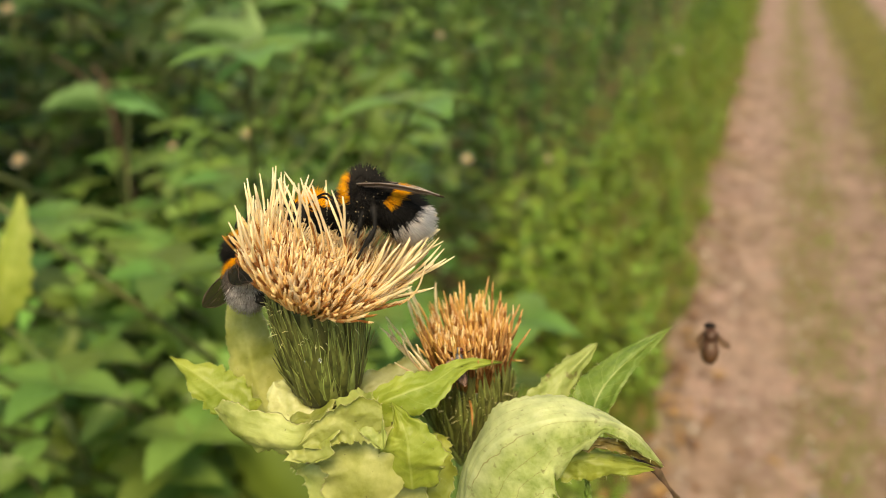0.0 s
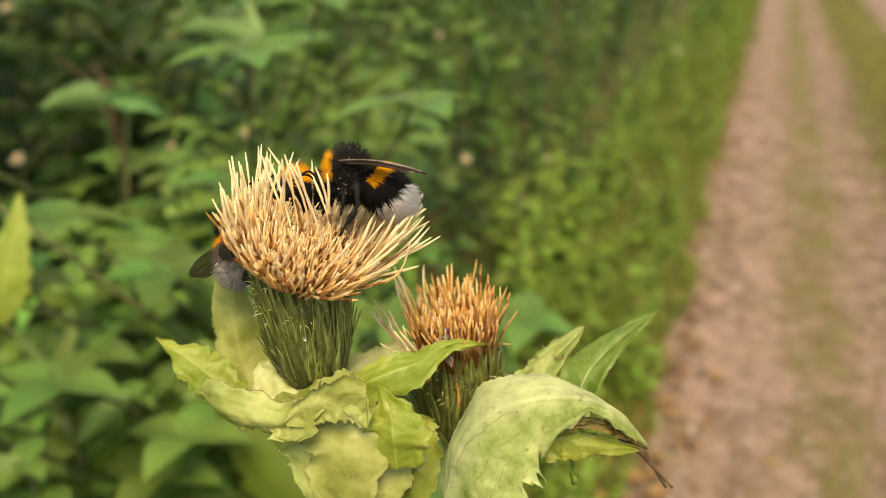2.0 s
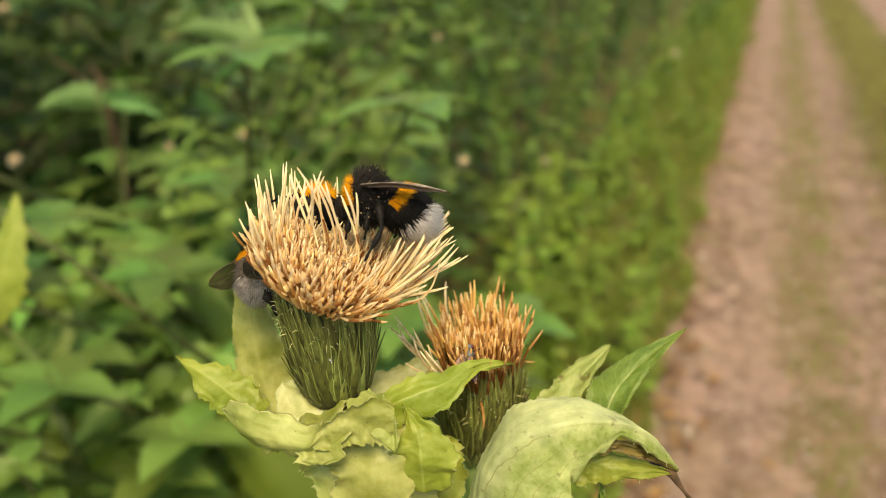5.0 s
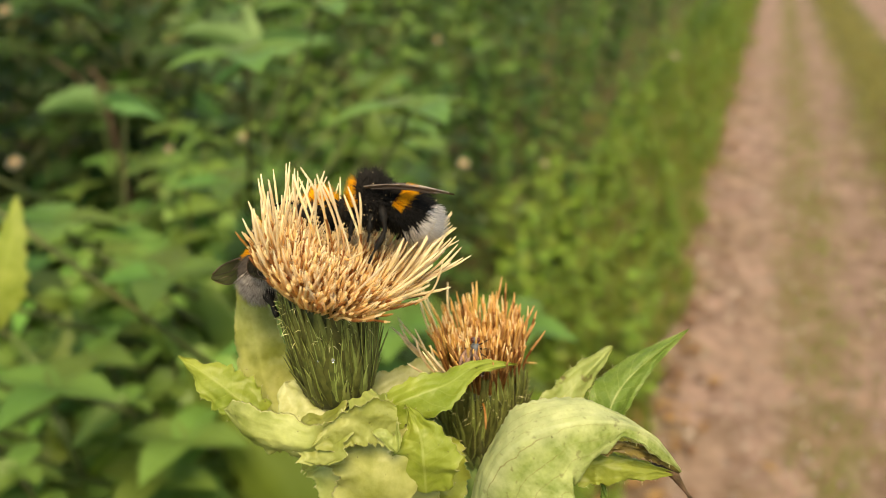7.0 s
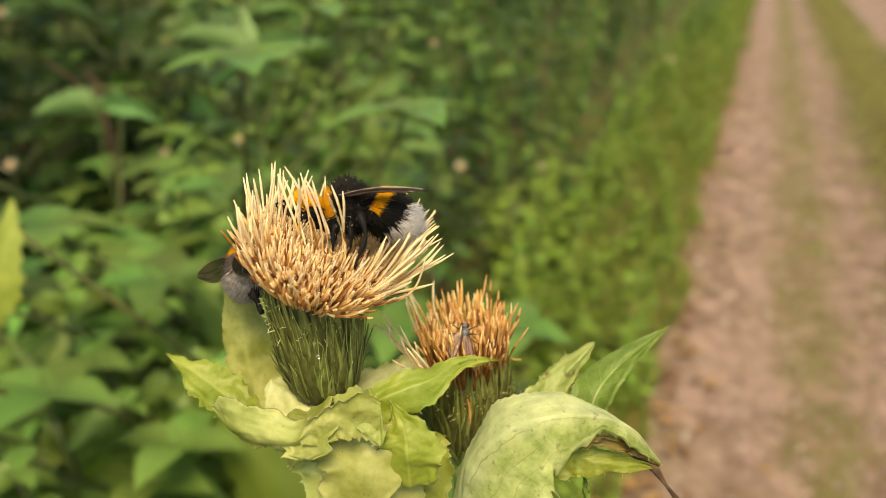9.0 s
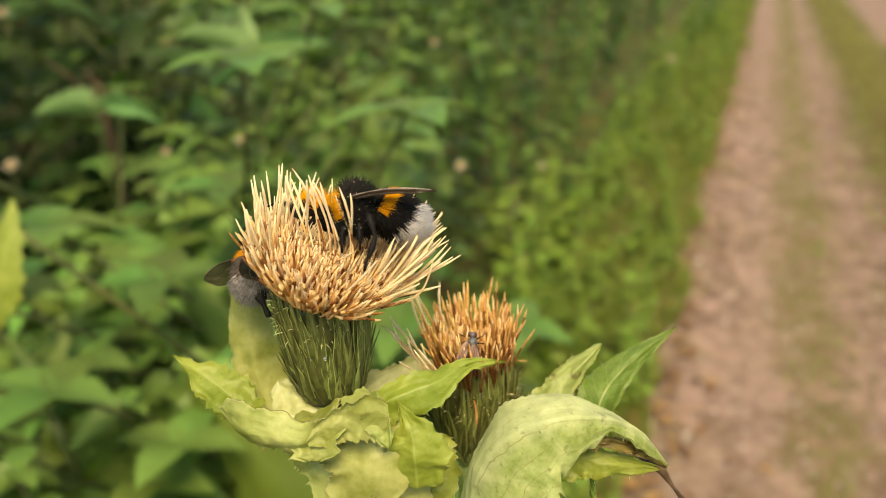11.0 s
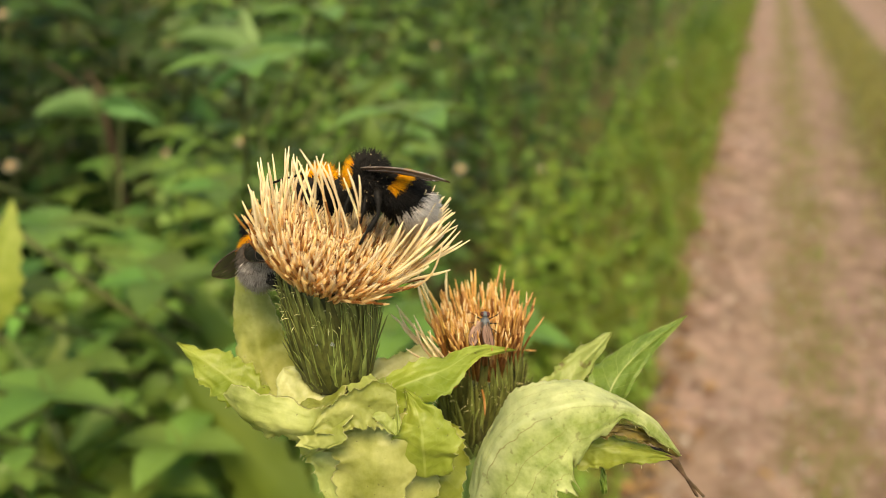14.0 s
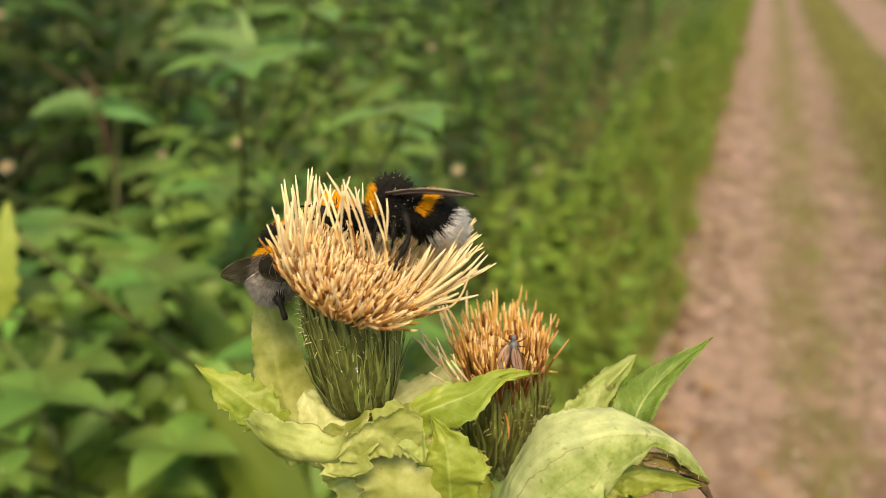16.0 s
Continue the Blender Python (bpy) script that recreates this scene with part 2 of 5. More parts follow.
# ---- ground ----
def bank(x, y):
    """Height of the ground: two wheel tracks, a low middle strip, banks on both sides."""
    z = 0.0
    for c, w in ((0.29, 0.38), (1.60, 0.38)):
        z -= 0.035 * math.exp(-((x - c) / w) ** 4)
    if x < -0.55:
        z += 0.32 * (1 - math.exp(-((x + 0.55) / 1.3) ** 2))
    if x > 2.2:
        z += 0.25 * (1 - math.exp(-((x - 2.2) / 1.5) ** 2))
    near = math.exp(-(x * x + y * y) / 900)
    return z + near * (0.02 * noise.noise(Vector((x * 1.7, y * 1.7, 0))) + 0.008 * noise.noise(Vector((x * 7, y * 7, 3))))


def axis_steps(fine, near, far, k):
    out, x, st = [0.0], 0.0, fine
    while x < far:
        if x > near:
            st *= k
        x += st
        out.append(x)
    return [-v for v in out[:0:-1]] + out


def build_ground():
    m = Mat("track_and_verge", 0.9, 0.2)
    co = m.node("ShaderNodeTexCoord")
    sep = m.node("ShaderNodeSeparateXYZ")
    m.link(co.outputs["Object"], sep.inputs[0])
    wob = m.math("MULTIPLY_ADD", m.noise(2.2, 5), 0.44, -0.22)
    wob = m.math("ADD", wob, m.math("MULTIPLY_ADD", m.noise(8.5, 4), 0.28, -0.14))
    x = m.math("ADD", sep.outputs[0], wob)

    def band(c, half, soft):
        d = m.math("ABSOLUTE", m.math("SUBTRACT", x, c))
        n = m.node("ShaderNodeMapRange")
        n.interpolation_type = "SMOOTHSTEP"
        m.link(d, n.inputs[0])
        n.inputs[1].default_value, n.inputs[2].default_value = half - soft, half + soft
        n.inputs[3].default_value, n.inputs[4].default_value = 1.0, 0.0
        return n.outputs[0]
    grit = m.ramp(m.noise(60, 5, rough=0.7), (0.25, (0.105, 0.066, 0.050)), (0.5, (0.23, 0.148, 0.124)), (0.75, (0.355, 0.25, 0.218)))
    grit = m.mix(m.math("MULTIPLY", m.noise(3.2, 3), 0.7), grit, m.ramp(m.noise(25, 4), (0.3, (0.14, 0.09, 0.065)), (0.7, (0.27, 0.20, 0.16))))
    soil = m.ramp(m.noise(30, 4), (0.3, (0.05, 0.035, 0.02)), (0.7, (0.13, 0.085, 0.045)))
    grass = m.ramp(m.noise(22, 4), (0.3, (0.055, 0.075, 0.014)), (0.7, (0.15, 0.165, 0.035)))
    litter = m.mix(m.ramp(m.noise(9, 3), (0.4, (0, 0, 0)), (0.62, (1, 1, 1))), soil, grass)
    patch = m.ramp(m.noise(11, 4, rough=0.6), (0.36, (0.66, 0.63, 0.58)), (0.52, (1, 1, 1)), (0.66, (1.36, 1.34, 1.34)))
    grit = m.mix(1.0, grit, patch, 'MULTIPLY')
    worn = m.ramp(m.noise(1.3, 4, rough=0.6), (0.44, (0, 0, 0)), (0.66, (1, 1, 1)))
    grit = m.mix(m.math("MULTIPLY", worn, 0.4), grit, m.ramp(m.noise(20, 4), (0.3, (0.11, 0.085, 0.035)), (0.7, (0.21, 0.155, 0.085))))
    road = m.math("MAXIMUM", band(0.255, 0.375, 0.15), band(1.62, 0.39, 0.10))
    thin = m.math("MULTIPLY", band(0.335, 0.10, 0.085), m.ramp(m.noise(3.5, 3), (0.25, (0.3, 0.3, 0.3)), (0.6, (1, 1, 1))))
    col = m.mix(road, litter, grit)
    col = m.mix(m.math("MULTIPLY", thin, 0.8), col, m.ramp(m.noise(18, 4), (0.35, (0.16, 0.105, 0.055)), (0.7, (0.12, 0.12, 0.035))))
    m.colour(col)
    m.bump(m.noise(70, 5, rough=0.7), 0.6, 0.012)
    xs = axis_steps(0.09, 3.2, 400, 1.22)
    ys = axis_steps(0.12, 9, 600, 1.2)
    verts = [(x, y, bank(x, y)) for y in ys for x in xs]
    w = len(xs)
    faces = [(j * w + i, j * w + i + 1, (j + 1) * w + i + 1, (j + 1) * w + i) for j in range(len(ys) - 1) for i in range(w - 1)]
    g = new("ground", raw("ground", verts, faces, m.m, True))
    tagged(g, "gravel farm track with pinkish wheel ruts and grassy verges", "ground", kind="structure")


build_ground()


def blades(name, label, mat, count, place, h0, h1, width, seed, kind_cat="grass"):
    """Many curved grass blades in one mesh."""
    rnd = random.Random(seed)
    vs, fs = [], []
    for _ in range(count):
        x, y = place(rnd)
        z = bank(x, y) - 0.01
        h = rnd.uniform(h0, h1)
        a = rnd.uniform(0, math.tau)
        lean = rnd.uniform(0.1, 0.7) * h
        dx, dy = math.cos(a), math.sin(a)
        w = width * rnd.uniform(0.6, 1.3)
        k = len(vs)
        for s in (0.0, 0.5):
            px, py, pz = x + dx * lean * s * s, y + dy * lean * s * s, z + h * s
            ww = w * (1 - 0.5 * s)
            vs += [(px - dy * ww, py + dx * ww, pz), (px + dy * ww, py - dx * ww, pz)]
        vs.append((x + dx * lean, y + dy * lean, z + h * (1 - 0.25 * lean / h)))
        fs += [(k, k + 1, k + 3, k + 2), (k + 2, k + 3, k + 4)]
    ob = new(name, raw(name, vs, fs, mat))
    return tagged(ob, label, kind_cat, kind="stuff")


GRASS = herb_green("grass_blade", (0.095, 0.145, 0.022), (0.215, 0.26, 0.045), (0.32, 0.42, 0.06), value=0.6)
STRAW = herb_green("dry_grass", (0.20, 0.18, 0.05), (0.34, 0.30, 0.10), (0.4, 0.35, 0.1), value=0.5)
HERB_A = herb_green("herb_leaf", (0.066, 0.128, 0.027), (0.165, 0.275, 0.06), (0.18, 0.34, 0.065))
HERB_B = herb_green("herb_leaf_bluish", (0.13, 0.25, 0.085), (0.25, 0.40, 0.14), (0.18, 0.38, 0.09))
HERB_C = herb_green("herb_leaf_bright", (0.11, 0.195, 0.028), (0.24, 0.345, 0.055), (0.26, 0.43, 0.06))
# leaf green darkened to imitate the shade deep in the bank
HERB_SHADE = herb_green("shaded_herb_leaf", (0.026, 0.062, 0.014), (0.070, 0.130, 0.030), (0.10, 0.21, 0.03), value=0.9)
HERB_E = herb_green("fresh_herb_leaf", (0.092, 0.187, 0.038), (0.208, 0.345, 0.077), (0.21, 0.40, 0.075))
HERB_STEM = soft_mat("herb_stem", (0.05, 0.075, 0.02), (0.11, 0.12, 0.04), 30, 0.6, 0.4)


def spread(rnd, y0=0.5, y1=26):
    return y0 + (y1 - y0) * rnd.random() ** 1.8


def ragged(r, edge, width):
    """A place along the track's edge, whose line is uneven."""
    y = spread(r)
    return edge + 0.13 * noise.noise(Vector((0, y * 1.6, 4))) + 0.07 * noise.noise(Vector((0, y * 5, 9))) + width * abs(r.gauss(0, 1)), y


blades("verge_grass", "short yellowish green grass along the track's edge", GRASS, 26000,
       lambda r: ragged(r, -0.10, -0.26), 0.03, 0.13, 0.0032, 1)
blades("middle_grass", "sparse yellowish grass between the wheel ruts", STRAW, 20000,
       lambda r: (r.gauss(0.90, 0.14), spread(r, 0.3)), 0.03, 0.10, 0.003, 2)
blades("rut_grass", "thin tufts of grass growing in the wheel rut", GRASS, 6500,
       lambda r: (r.gauss(0.335, 0.065) + 0.03 * math.sin(r.random() * 9), spread(r, 0.6)), 0.015, 0.05, 0.0025, 3)
blades("far_verge_grass", "green grass on the other side of the track", GRASS, 12000,
       lambda r: (1.98 + abs(r.gauss(0, 0.6)), spread(r, -4, 26)), 0.06, 0.22, 0.0035, 4)
blades("near_verge_grass", "grass of the verge behind the thistle's foot", GRASS, 11000,
       lambda r: (-0.08 - abs(r.gauss(0, 0.5)), r.uniform(-6, 0.7)), 0.05, 0.18, 0.0032, 5)


blades("meadow_grass", "rough grass of the open ground beyond the bank", GRASS, 16000,
       lambda r: (r.choice((-1, 1)) * (3.4 + 9 * r.random() ** 1.5), r.uniform(-8, 24)), 0.10, 0.35, 0.008, 6)


def build_pebbles():
    rnd = random.Random(8)
    bm = bmesh.new()
    bmesh.ops.create_icosphere(bm, subdivisions=1, radius=1)
    bm.verts.ensure_lookup_table()
    base = [v.co.copy() for v in bm.verts]
    tri = [[v.index for v in f.verts] for f in bm.faces]
    bm.free()
    m = soft_mat("pebble", (0.17, 0.125, 0.10), (0.40, 0.33, 0.28), 60, 0.85, 0.7, island=True)
    vs, fs = [], []
    for _ in range(2600):
        x = rnd.choice((rnd.uniform(-0.12, 0.7), rnd.uniform(-0.1, 0.3), rnd.uniform(1.25, 2.0)))
        y = spread(rnd, 0.4, 14)
        r = rnd.uniform(0.004, 0.011) * (1.7 if rnd.random() < 0.05 else 1)
        k = len(vs)
        a = rnd.uniform(0, 6.3)
        c, s = math.cos(a), math.sin(a)
        sx, sy, sz = r * rnd.uniform(0.8, 1.4), r * rnd.uniform(0.7, 1.1), r * rnd.uniform(0.4, 0.7)
        zz = bank(x, y) + sz * 0.3
        for p in base:
            q = 1 + rnd.uniform(-0.12, 0.12)
            u, v = p.x * sx * q, p.y * sy * q
            vs.append((x + u * c - v * s, y + u * s + v * c, zz + p.z * sz * q))
        fs += [[k + i for i in f] for f in tri]
    tagged(new("gravel", raw("gravel", vs, fs, m)), "loose pale pinkish pebbles in the wheel ruts", "gravel", kind="stuff")


build_pebbles()


# ---- wayside herbs ----
def add_leaf(vs, fs, root, way, up, length, width, fold=0.25, droop=0.3, n=4):
    """A pointed, folded and drooping leaf blade of a background herb."""
    way = way.normalized()
    side = way.cross(up).normalized()
    nor = side.cross(way)
    k = len(vs)
    for i in range(n + 1):
        s = i / n
        w = width * (math.sin(math.pi * min(1, s * 0.93 + 0.07) ** 0.75)) * 0.5
        c = root + way * (length * s) - Z * (droop * length * s * s)
        vs += [c - side * w + nor * w * fold, c, c + side * w + nor * w * fold]
    for i in range(n):
        a = k + 3 * i
        fs += [(a, a + 1, a + 4, a + 3), (a + 1, a + 2, a + 5, a + 4)]


def herb_meshes(seed, height, leaf, wide, pairs, mat, whorl=2, bush=0.25, flower=None):
    """Stem and leaf meshes of one tall herb."""
    rnd = random.Random(seed)
    lean = Vector((rnd.uniform(-0.15, 0.15), rnd.uniform(-0.15, 0.15), 0))
    nodes = [0, 0.09] + [0.18 + 0.82 * i / (pairs - 1) for i in range(pairs)]
    bs = bmesh.new()
    tube(bs, [lean * height * s * s + Z * height * s for s in nodes], [0.0034 - 0.0022 * s for s in nodes], 5)
    vs, fs = [], []
    for i in range(pairs):
        s = 0.18 + 0.82 * i / (pairs - 1)
        c = lean * height * s * s + Z * height * s
        a0 = i * 1.9 + rnd.uniform(-0.3, 0.3)
        size = leaf * (0.55 + 0.6 * math.sin(math.pi * min(1, 0.25 + s * 0.75)))
        for k in range(whorl):
            a = a0 + math.tau * k / whorl + rnd.uniform(-0.2, 0.2)
            way = Vector((math.cos(a), math.sin(a), rnd.uniform(-0.35, 0.8)))
            add_leaf(vs, fs, c, way, Z + Vector((rnd.uniform(-1, 1), rnd.uniform(-1, 1), 0)) * 0.8, size * rnd.uniform(0.75, 1.2), size * wide * rnd.uniform(0.8, 1.2), rnd.uniform(0.1, 0.4), rnd.uniform(0.1, 0.5))
        if rnd.random() < bush:
            a = rnd.uniform(0, 6.28)
            tip = c + Vector((math.cos(a), math.sin(a), 0.9)) * height * 0.18
            stem_end = len(bs.verts)
            tube(bs, [c, tip], [0.002, 0.0012], 4)
            grown = list(bs.verts)
            joint = min(grown[:stem_end], key=lambda v: (v.co - grown[stem_end].co).length)
            bmesh.ops.weld_verts(bs, targetmap={grown[stem_end]: joint})
            for k in range(4):
                b = a + k * 1.6
                add_leaf(vs, fs, tip, Vector((math.cos(b), math.sin(b), 0.3)), Z, leaf * 0.7, leaf * wide * 0.7)
    return mesh_of("stem", bs, HERB_STEM), raw("leaves", vs, fs, mat)


HERBS = [
    ("nettle_like_herb", "tall herb with paired toothless leaves, green darkened for shade", herb_meshes(11, 0.75, 0.068, 0.58, 15, HERB_SHADE)),
    ("broad_leaf_herb", "bushy herb with broad mid-green leaves", herb_meshes(12, 0.60, 0.085, 0.60, 12, HERB_A, 3)),
    ("bluish_herb", "tall herb with narrow bluish green leaves", herb_meshes(13, 0.85, 0.08, 0.48, 16, HERB_B, 2)),
    ("bright_herb", "bright yellowish green leafy herb", herb_meshes(14, 0.50, 0.075, 0.55, 11, HERB_C, 3)),
    ("small_leaf_herb", "low herb with many small green leaves", herb_meshes(15, 0.42, 0.055, 0.6, 12, HERB_C, 3, 0.6)),
    ("willow_leaf_herb", "tall herb with narrow green leaves", herb_meshes(16, 0.95, 0.08, 0.40, 17, HERB_SHADE, 3)),
    ("soft_leaf_herb", "tall bushy herb with many soft green leaves", herb_meshes(17, 0.80, 0.054, 0.60, 26, HERB_A, 2, 0.5)),
    ("fresh_leaf_herb", "tall fresh green herb with small ovate leaves", herb_meshes(18, 0.80, 0.046, 0.58, 28, HERB_E, 3, 0.4)),
]


def build_herbs():
    rnd = random.Random(21)
    first = []
    for name, label, (stem, leaves) in HERBS:
        ob = thing(name, (0, 0, 0), label, "herb", "wayside herbs")
        part("stem", stem, None, ob)
        part("leaves", leaves, None, ob)
        first.append(ob)
    used = [False] * len(first)
    spots = []
    # dense near stretch, then thinner along the bank
    for _ in range(4000):
        y = 0.25 + 13 * rnd.random() ** 1.7
        x = -0.50 - 2.9 * rnd.random() ** 1.5 - 0.02 * y
        if math.hypot(x, y) < 0.56:
            continue
        gap = 0.10 + 0.032 * math.hypot(x, y)
        if all((x - a) ** 2 + (y - b) ** 2 > gap * gap for a, b in spots):
            spots.append((x, y))
        if len(spots) >= 420:
            break
    for _ in range(170):
        y = 0.9 + 9 * rnd.random() ** 1.6
        spots.append((-0.10 - 0.40 * rnd.random() - 0.012 * y, y))
    for _ in range(60):
        spots.append((rnd.uniform(2.7, 5.0), rnd.uniform(-3, 14)))
    for _ in range(40):
        spots.append((rnd.uniform(-2.8, -0.9), rnd.uniform(-3.0, -0.3)))
    close = [(rnd.uniform(-1.0, -0.62), rnd.uniform(0.22, 0.85)) for _ in range(26)]
    close += [(rnd.uniform(-1.15, -0.6), rnd.uniform(0.2, 1.1)) for _ in range(40)]
    close = [(x, y) for x, y in close if math.hypot(x, y) > 0.66]
    grown = []
    far = random.Random(31)
    for x, y in spots + close:
        edge = -0.50 - x
        if edge < 0.22 and x < 0:
            k = rnd.choice((3, 4, 4, 1) if edge > 0 else (3, 4))
        else:
            # dark-leaved nettles imitate shade further along the bank's foot, brighter herbs towards the track
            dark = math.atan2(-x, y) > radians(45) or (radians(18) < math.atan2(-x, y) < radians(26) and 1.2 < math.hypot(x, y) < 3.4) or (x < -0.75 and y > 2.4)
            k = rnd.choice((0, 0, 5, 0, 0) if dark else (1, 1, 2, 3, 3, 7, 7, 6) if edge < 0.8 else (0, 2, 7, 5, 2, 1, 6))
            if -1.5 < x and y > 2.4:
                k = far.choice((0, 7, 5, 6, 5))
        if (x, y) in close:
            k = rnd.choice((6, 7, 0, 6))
            # on the far left the darkened leaves again stand in for shade
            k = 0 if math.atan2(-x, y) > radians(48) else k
        s = rnd.uniform(0.8, 1.15) * (rnd.uniform(0.25, 0.6) if edge < 0 and x < 0 else 0.75 if edge < 0.2 else 1.05 if edge < 0.5 else 1.05 if y < 0.2 else 1.4) * (1.15 if (x, y) in close else 1)
        m = pose(x, y, bank(x, y) - 0.01, rnd.uniform(-10, 10), rnd.uniform(-10, 10), rnd.uniform(0, 360)) @ Matrix.Scale(s, 4)
        grown.append((k, m))
    # tall soft herbs just behind the thistle
    for j, (px, py) in enumerate([(a, b) for a in range(-20, 520, 62) for b in (430, 520, 610, 700, 790)] + [(a, b) for a in range(230, 660, 62) for b in (285, 345, 405)]):
        low = 75 if px < 230 and py < 540 else 0
        p = at(px + rnd.uniform(-35, 35), py + low + rnd.uniform(-35, 35), 520 + (800 - py) * 1.1 + rnd.uniform(-30, 60))
        g = bank(p.x, p.y) - 0.01
        k = rnd.choice((6, 7, 6, 7, 7, 0))
        tall = {0: 0.75, 5: 0.95}.get(k, 0.80)
        grown.append((k, pose(p.x, p.y, g, rnd.uniform(-7, 7), rnd.uniform(-7, 7), rnd.uniform(0, 360)) @ Matrix.Scale((p.z - g) / tall, 4)))
    # more of them, and the bank behind the viewer
    own = random.Random(77)
    for px, py in [(a, b) for a in range(40, 420, 54) for b in (600, 690, 780, 870)]:
        p = at(px + own.uniform(-30, 30), py + own.uniform(-30, 30), own.uniform(450, 560))
        g = bank(p.x, p.y) - 0.01
        grown.append((own.choice((7, 6, 6)), pose(p.x, p.y, g, own.uniform(-6, 6), own.uniform(-6, 6), own.uniform(0, 360)) @ Matrix.Scale((p.z - g) / 0.80, 4)))
    for px, py in [(a, b) for a in range(270, 500, 46) for b in (300, 365, 430)] + [(a, b) for a in range(215, 460, 48) for b in (495, 560)]:
        p = at(px + own.uniform(-20, 20), py + own.uniform(-20, 20), own.uniform(560, 680))
        g = bank(p.x, p.y) - 0.01
        grown.append((own.choice((6, 7)), pose(p.x, p.y, g, own.uniform(-4, 4), own.uniform(-4, 4), own.uniform(0, 360)) @ Matrix.Scale((p.z - g) / 0.80, 4)))
    for px, py in [(a, b) for a in (310, 375, 440) for b in (340, 400)]:
        p = at(px + own.uniform(-18, 18), py + own.uniform(-18, 18), own.uniform(600, 760))
        g = bank(p.x, p.y) - 0.01
        grown.append((own.choice((6, 7, 7)), pose(p.x, p.y, g, own.uniform(-4, 4), own.uniform(-4, 4), own.uniform(0, 360)) @ Matrix.Scale((p.z - g) / 0.80, 4)))
    light = random.Random(5)
    for px, py in [(a, b) for a in (225, 270, 315, 360, 405) for b in (490, 535, 580)]:
        p = at(px + light.uniform(-18, 18), py + light.uniform(-18, 18), light.uniform(470, 540))
        g = bank(p.x, p.y) - 0.01
        grown.append((7, pose(p.x, p.y, g, light.uniform(-4, 4), light.uniform(-4, 4), light.uniform(0, 360)) @ Matrix.Scale((p.z - g) / 0.80, 4)))
    for _ in range(110):
        x, y = -0.75 - 2.4 * own.random(), own.uniform(-3.6, -0.6)
        grown.append((own.choice((0, 1, 2, 5, 6, 7)), pose(x, y, bank(x, y) - 0.01, own.uniform(-8, 8), own.uniform(-8, 8), own.uniform(0, 360)) @ Matrix.Scale(own.uniform(0.8, 1.2), 4)))
    # none of the tall ones stands on the verge beside the track
    grown = [(k, m) for k, m in grown if not (k > 5 and -0.385 < m.translation.x < -0.2 and 0.375 < m.translation.y < 0.6)]
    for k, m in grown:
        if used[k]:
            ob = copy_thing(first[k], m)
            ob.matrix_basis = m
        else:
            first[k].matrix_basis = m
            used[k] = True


build_herbs()


def build_understory():
    """Low leaves that cover the bank under the taller herbs."""
    rnd = random.Random(31)
    # the first set wears the green darkened for shade, the second the plain one
    for name, mat, n, seed in (("ground_leaves", HERB_SHADE, 6500, 1), ("bright_ground_leaves", HERB_A, 1800, 2)):
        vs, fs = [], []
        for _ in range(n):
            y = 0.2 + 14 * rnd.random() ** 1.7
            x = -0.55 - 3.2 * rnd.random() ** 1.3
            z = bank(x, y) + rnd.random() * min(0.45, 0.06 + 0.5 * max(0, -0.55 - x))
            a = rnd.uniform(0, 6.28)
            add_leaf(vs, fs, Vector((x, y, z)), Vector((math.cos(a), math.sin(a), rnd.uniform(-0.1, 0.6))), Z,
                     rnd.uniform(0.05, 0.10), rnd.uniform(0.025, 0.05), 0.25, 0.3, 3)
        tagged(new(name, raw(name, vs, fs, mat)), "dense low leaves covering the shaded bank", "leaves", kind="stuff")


build_understory()


def build_litter():
    """Dead leaves on the edge between verge and wheel rut."""
    rnd = random.Random(51)
    vs, fs = [], []
    for _ in range(1400):
        y = spread(rnd, 0.6, 12)
        x = rnd.gauss(-0.13, 0.09)
        a = rnd.uniform(0, 6.28)
        add_leaf(vs, fs, Vector((x, y, bank(x, y) + rnd.uniform(0.004, 0.03))), Vector((math.cos(a), math.sin(a), rnd.uniform(-0.1, 0.2))), Z,
                 rnd.uniform(0.02, 0.055), rnd.uniform(0.012, 0.03), 0.3, 0.1, 3)
    m = soft_mat("dead_leaf", (0.10, 0.05, 0.022), (0.26, 0.14, 0.06), 40, 0.8, 0.8, island=True)
    tagged(new("leaf_litter", raw("leaf_litter", vs, fs, m)), "rusty brown dead leaves along the track's edge", "leaf litter", kind="stuff")


build_litter()


# ---- the cabbage thistle ----
FOOT = Vector((-0.62, 0.28, bank(-0.62, 0.28)))
thistle = thing("cabbage_thistle", FOOT, "pale green cabbage thistle with two cream flower heads", "thistle")


def local(p):
    return Vector(p) - FOOT


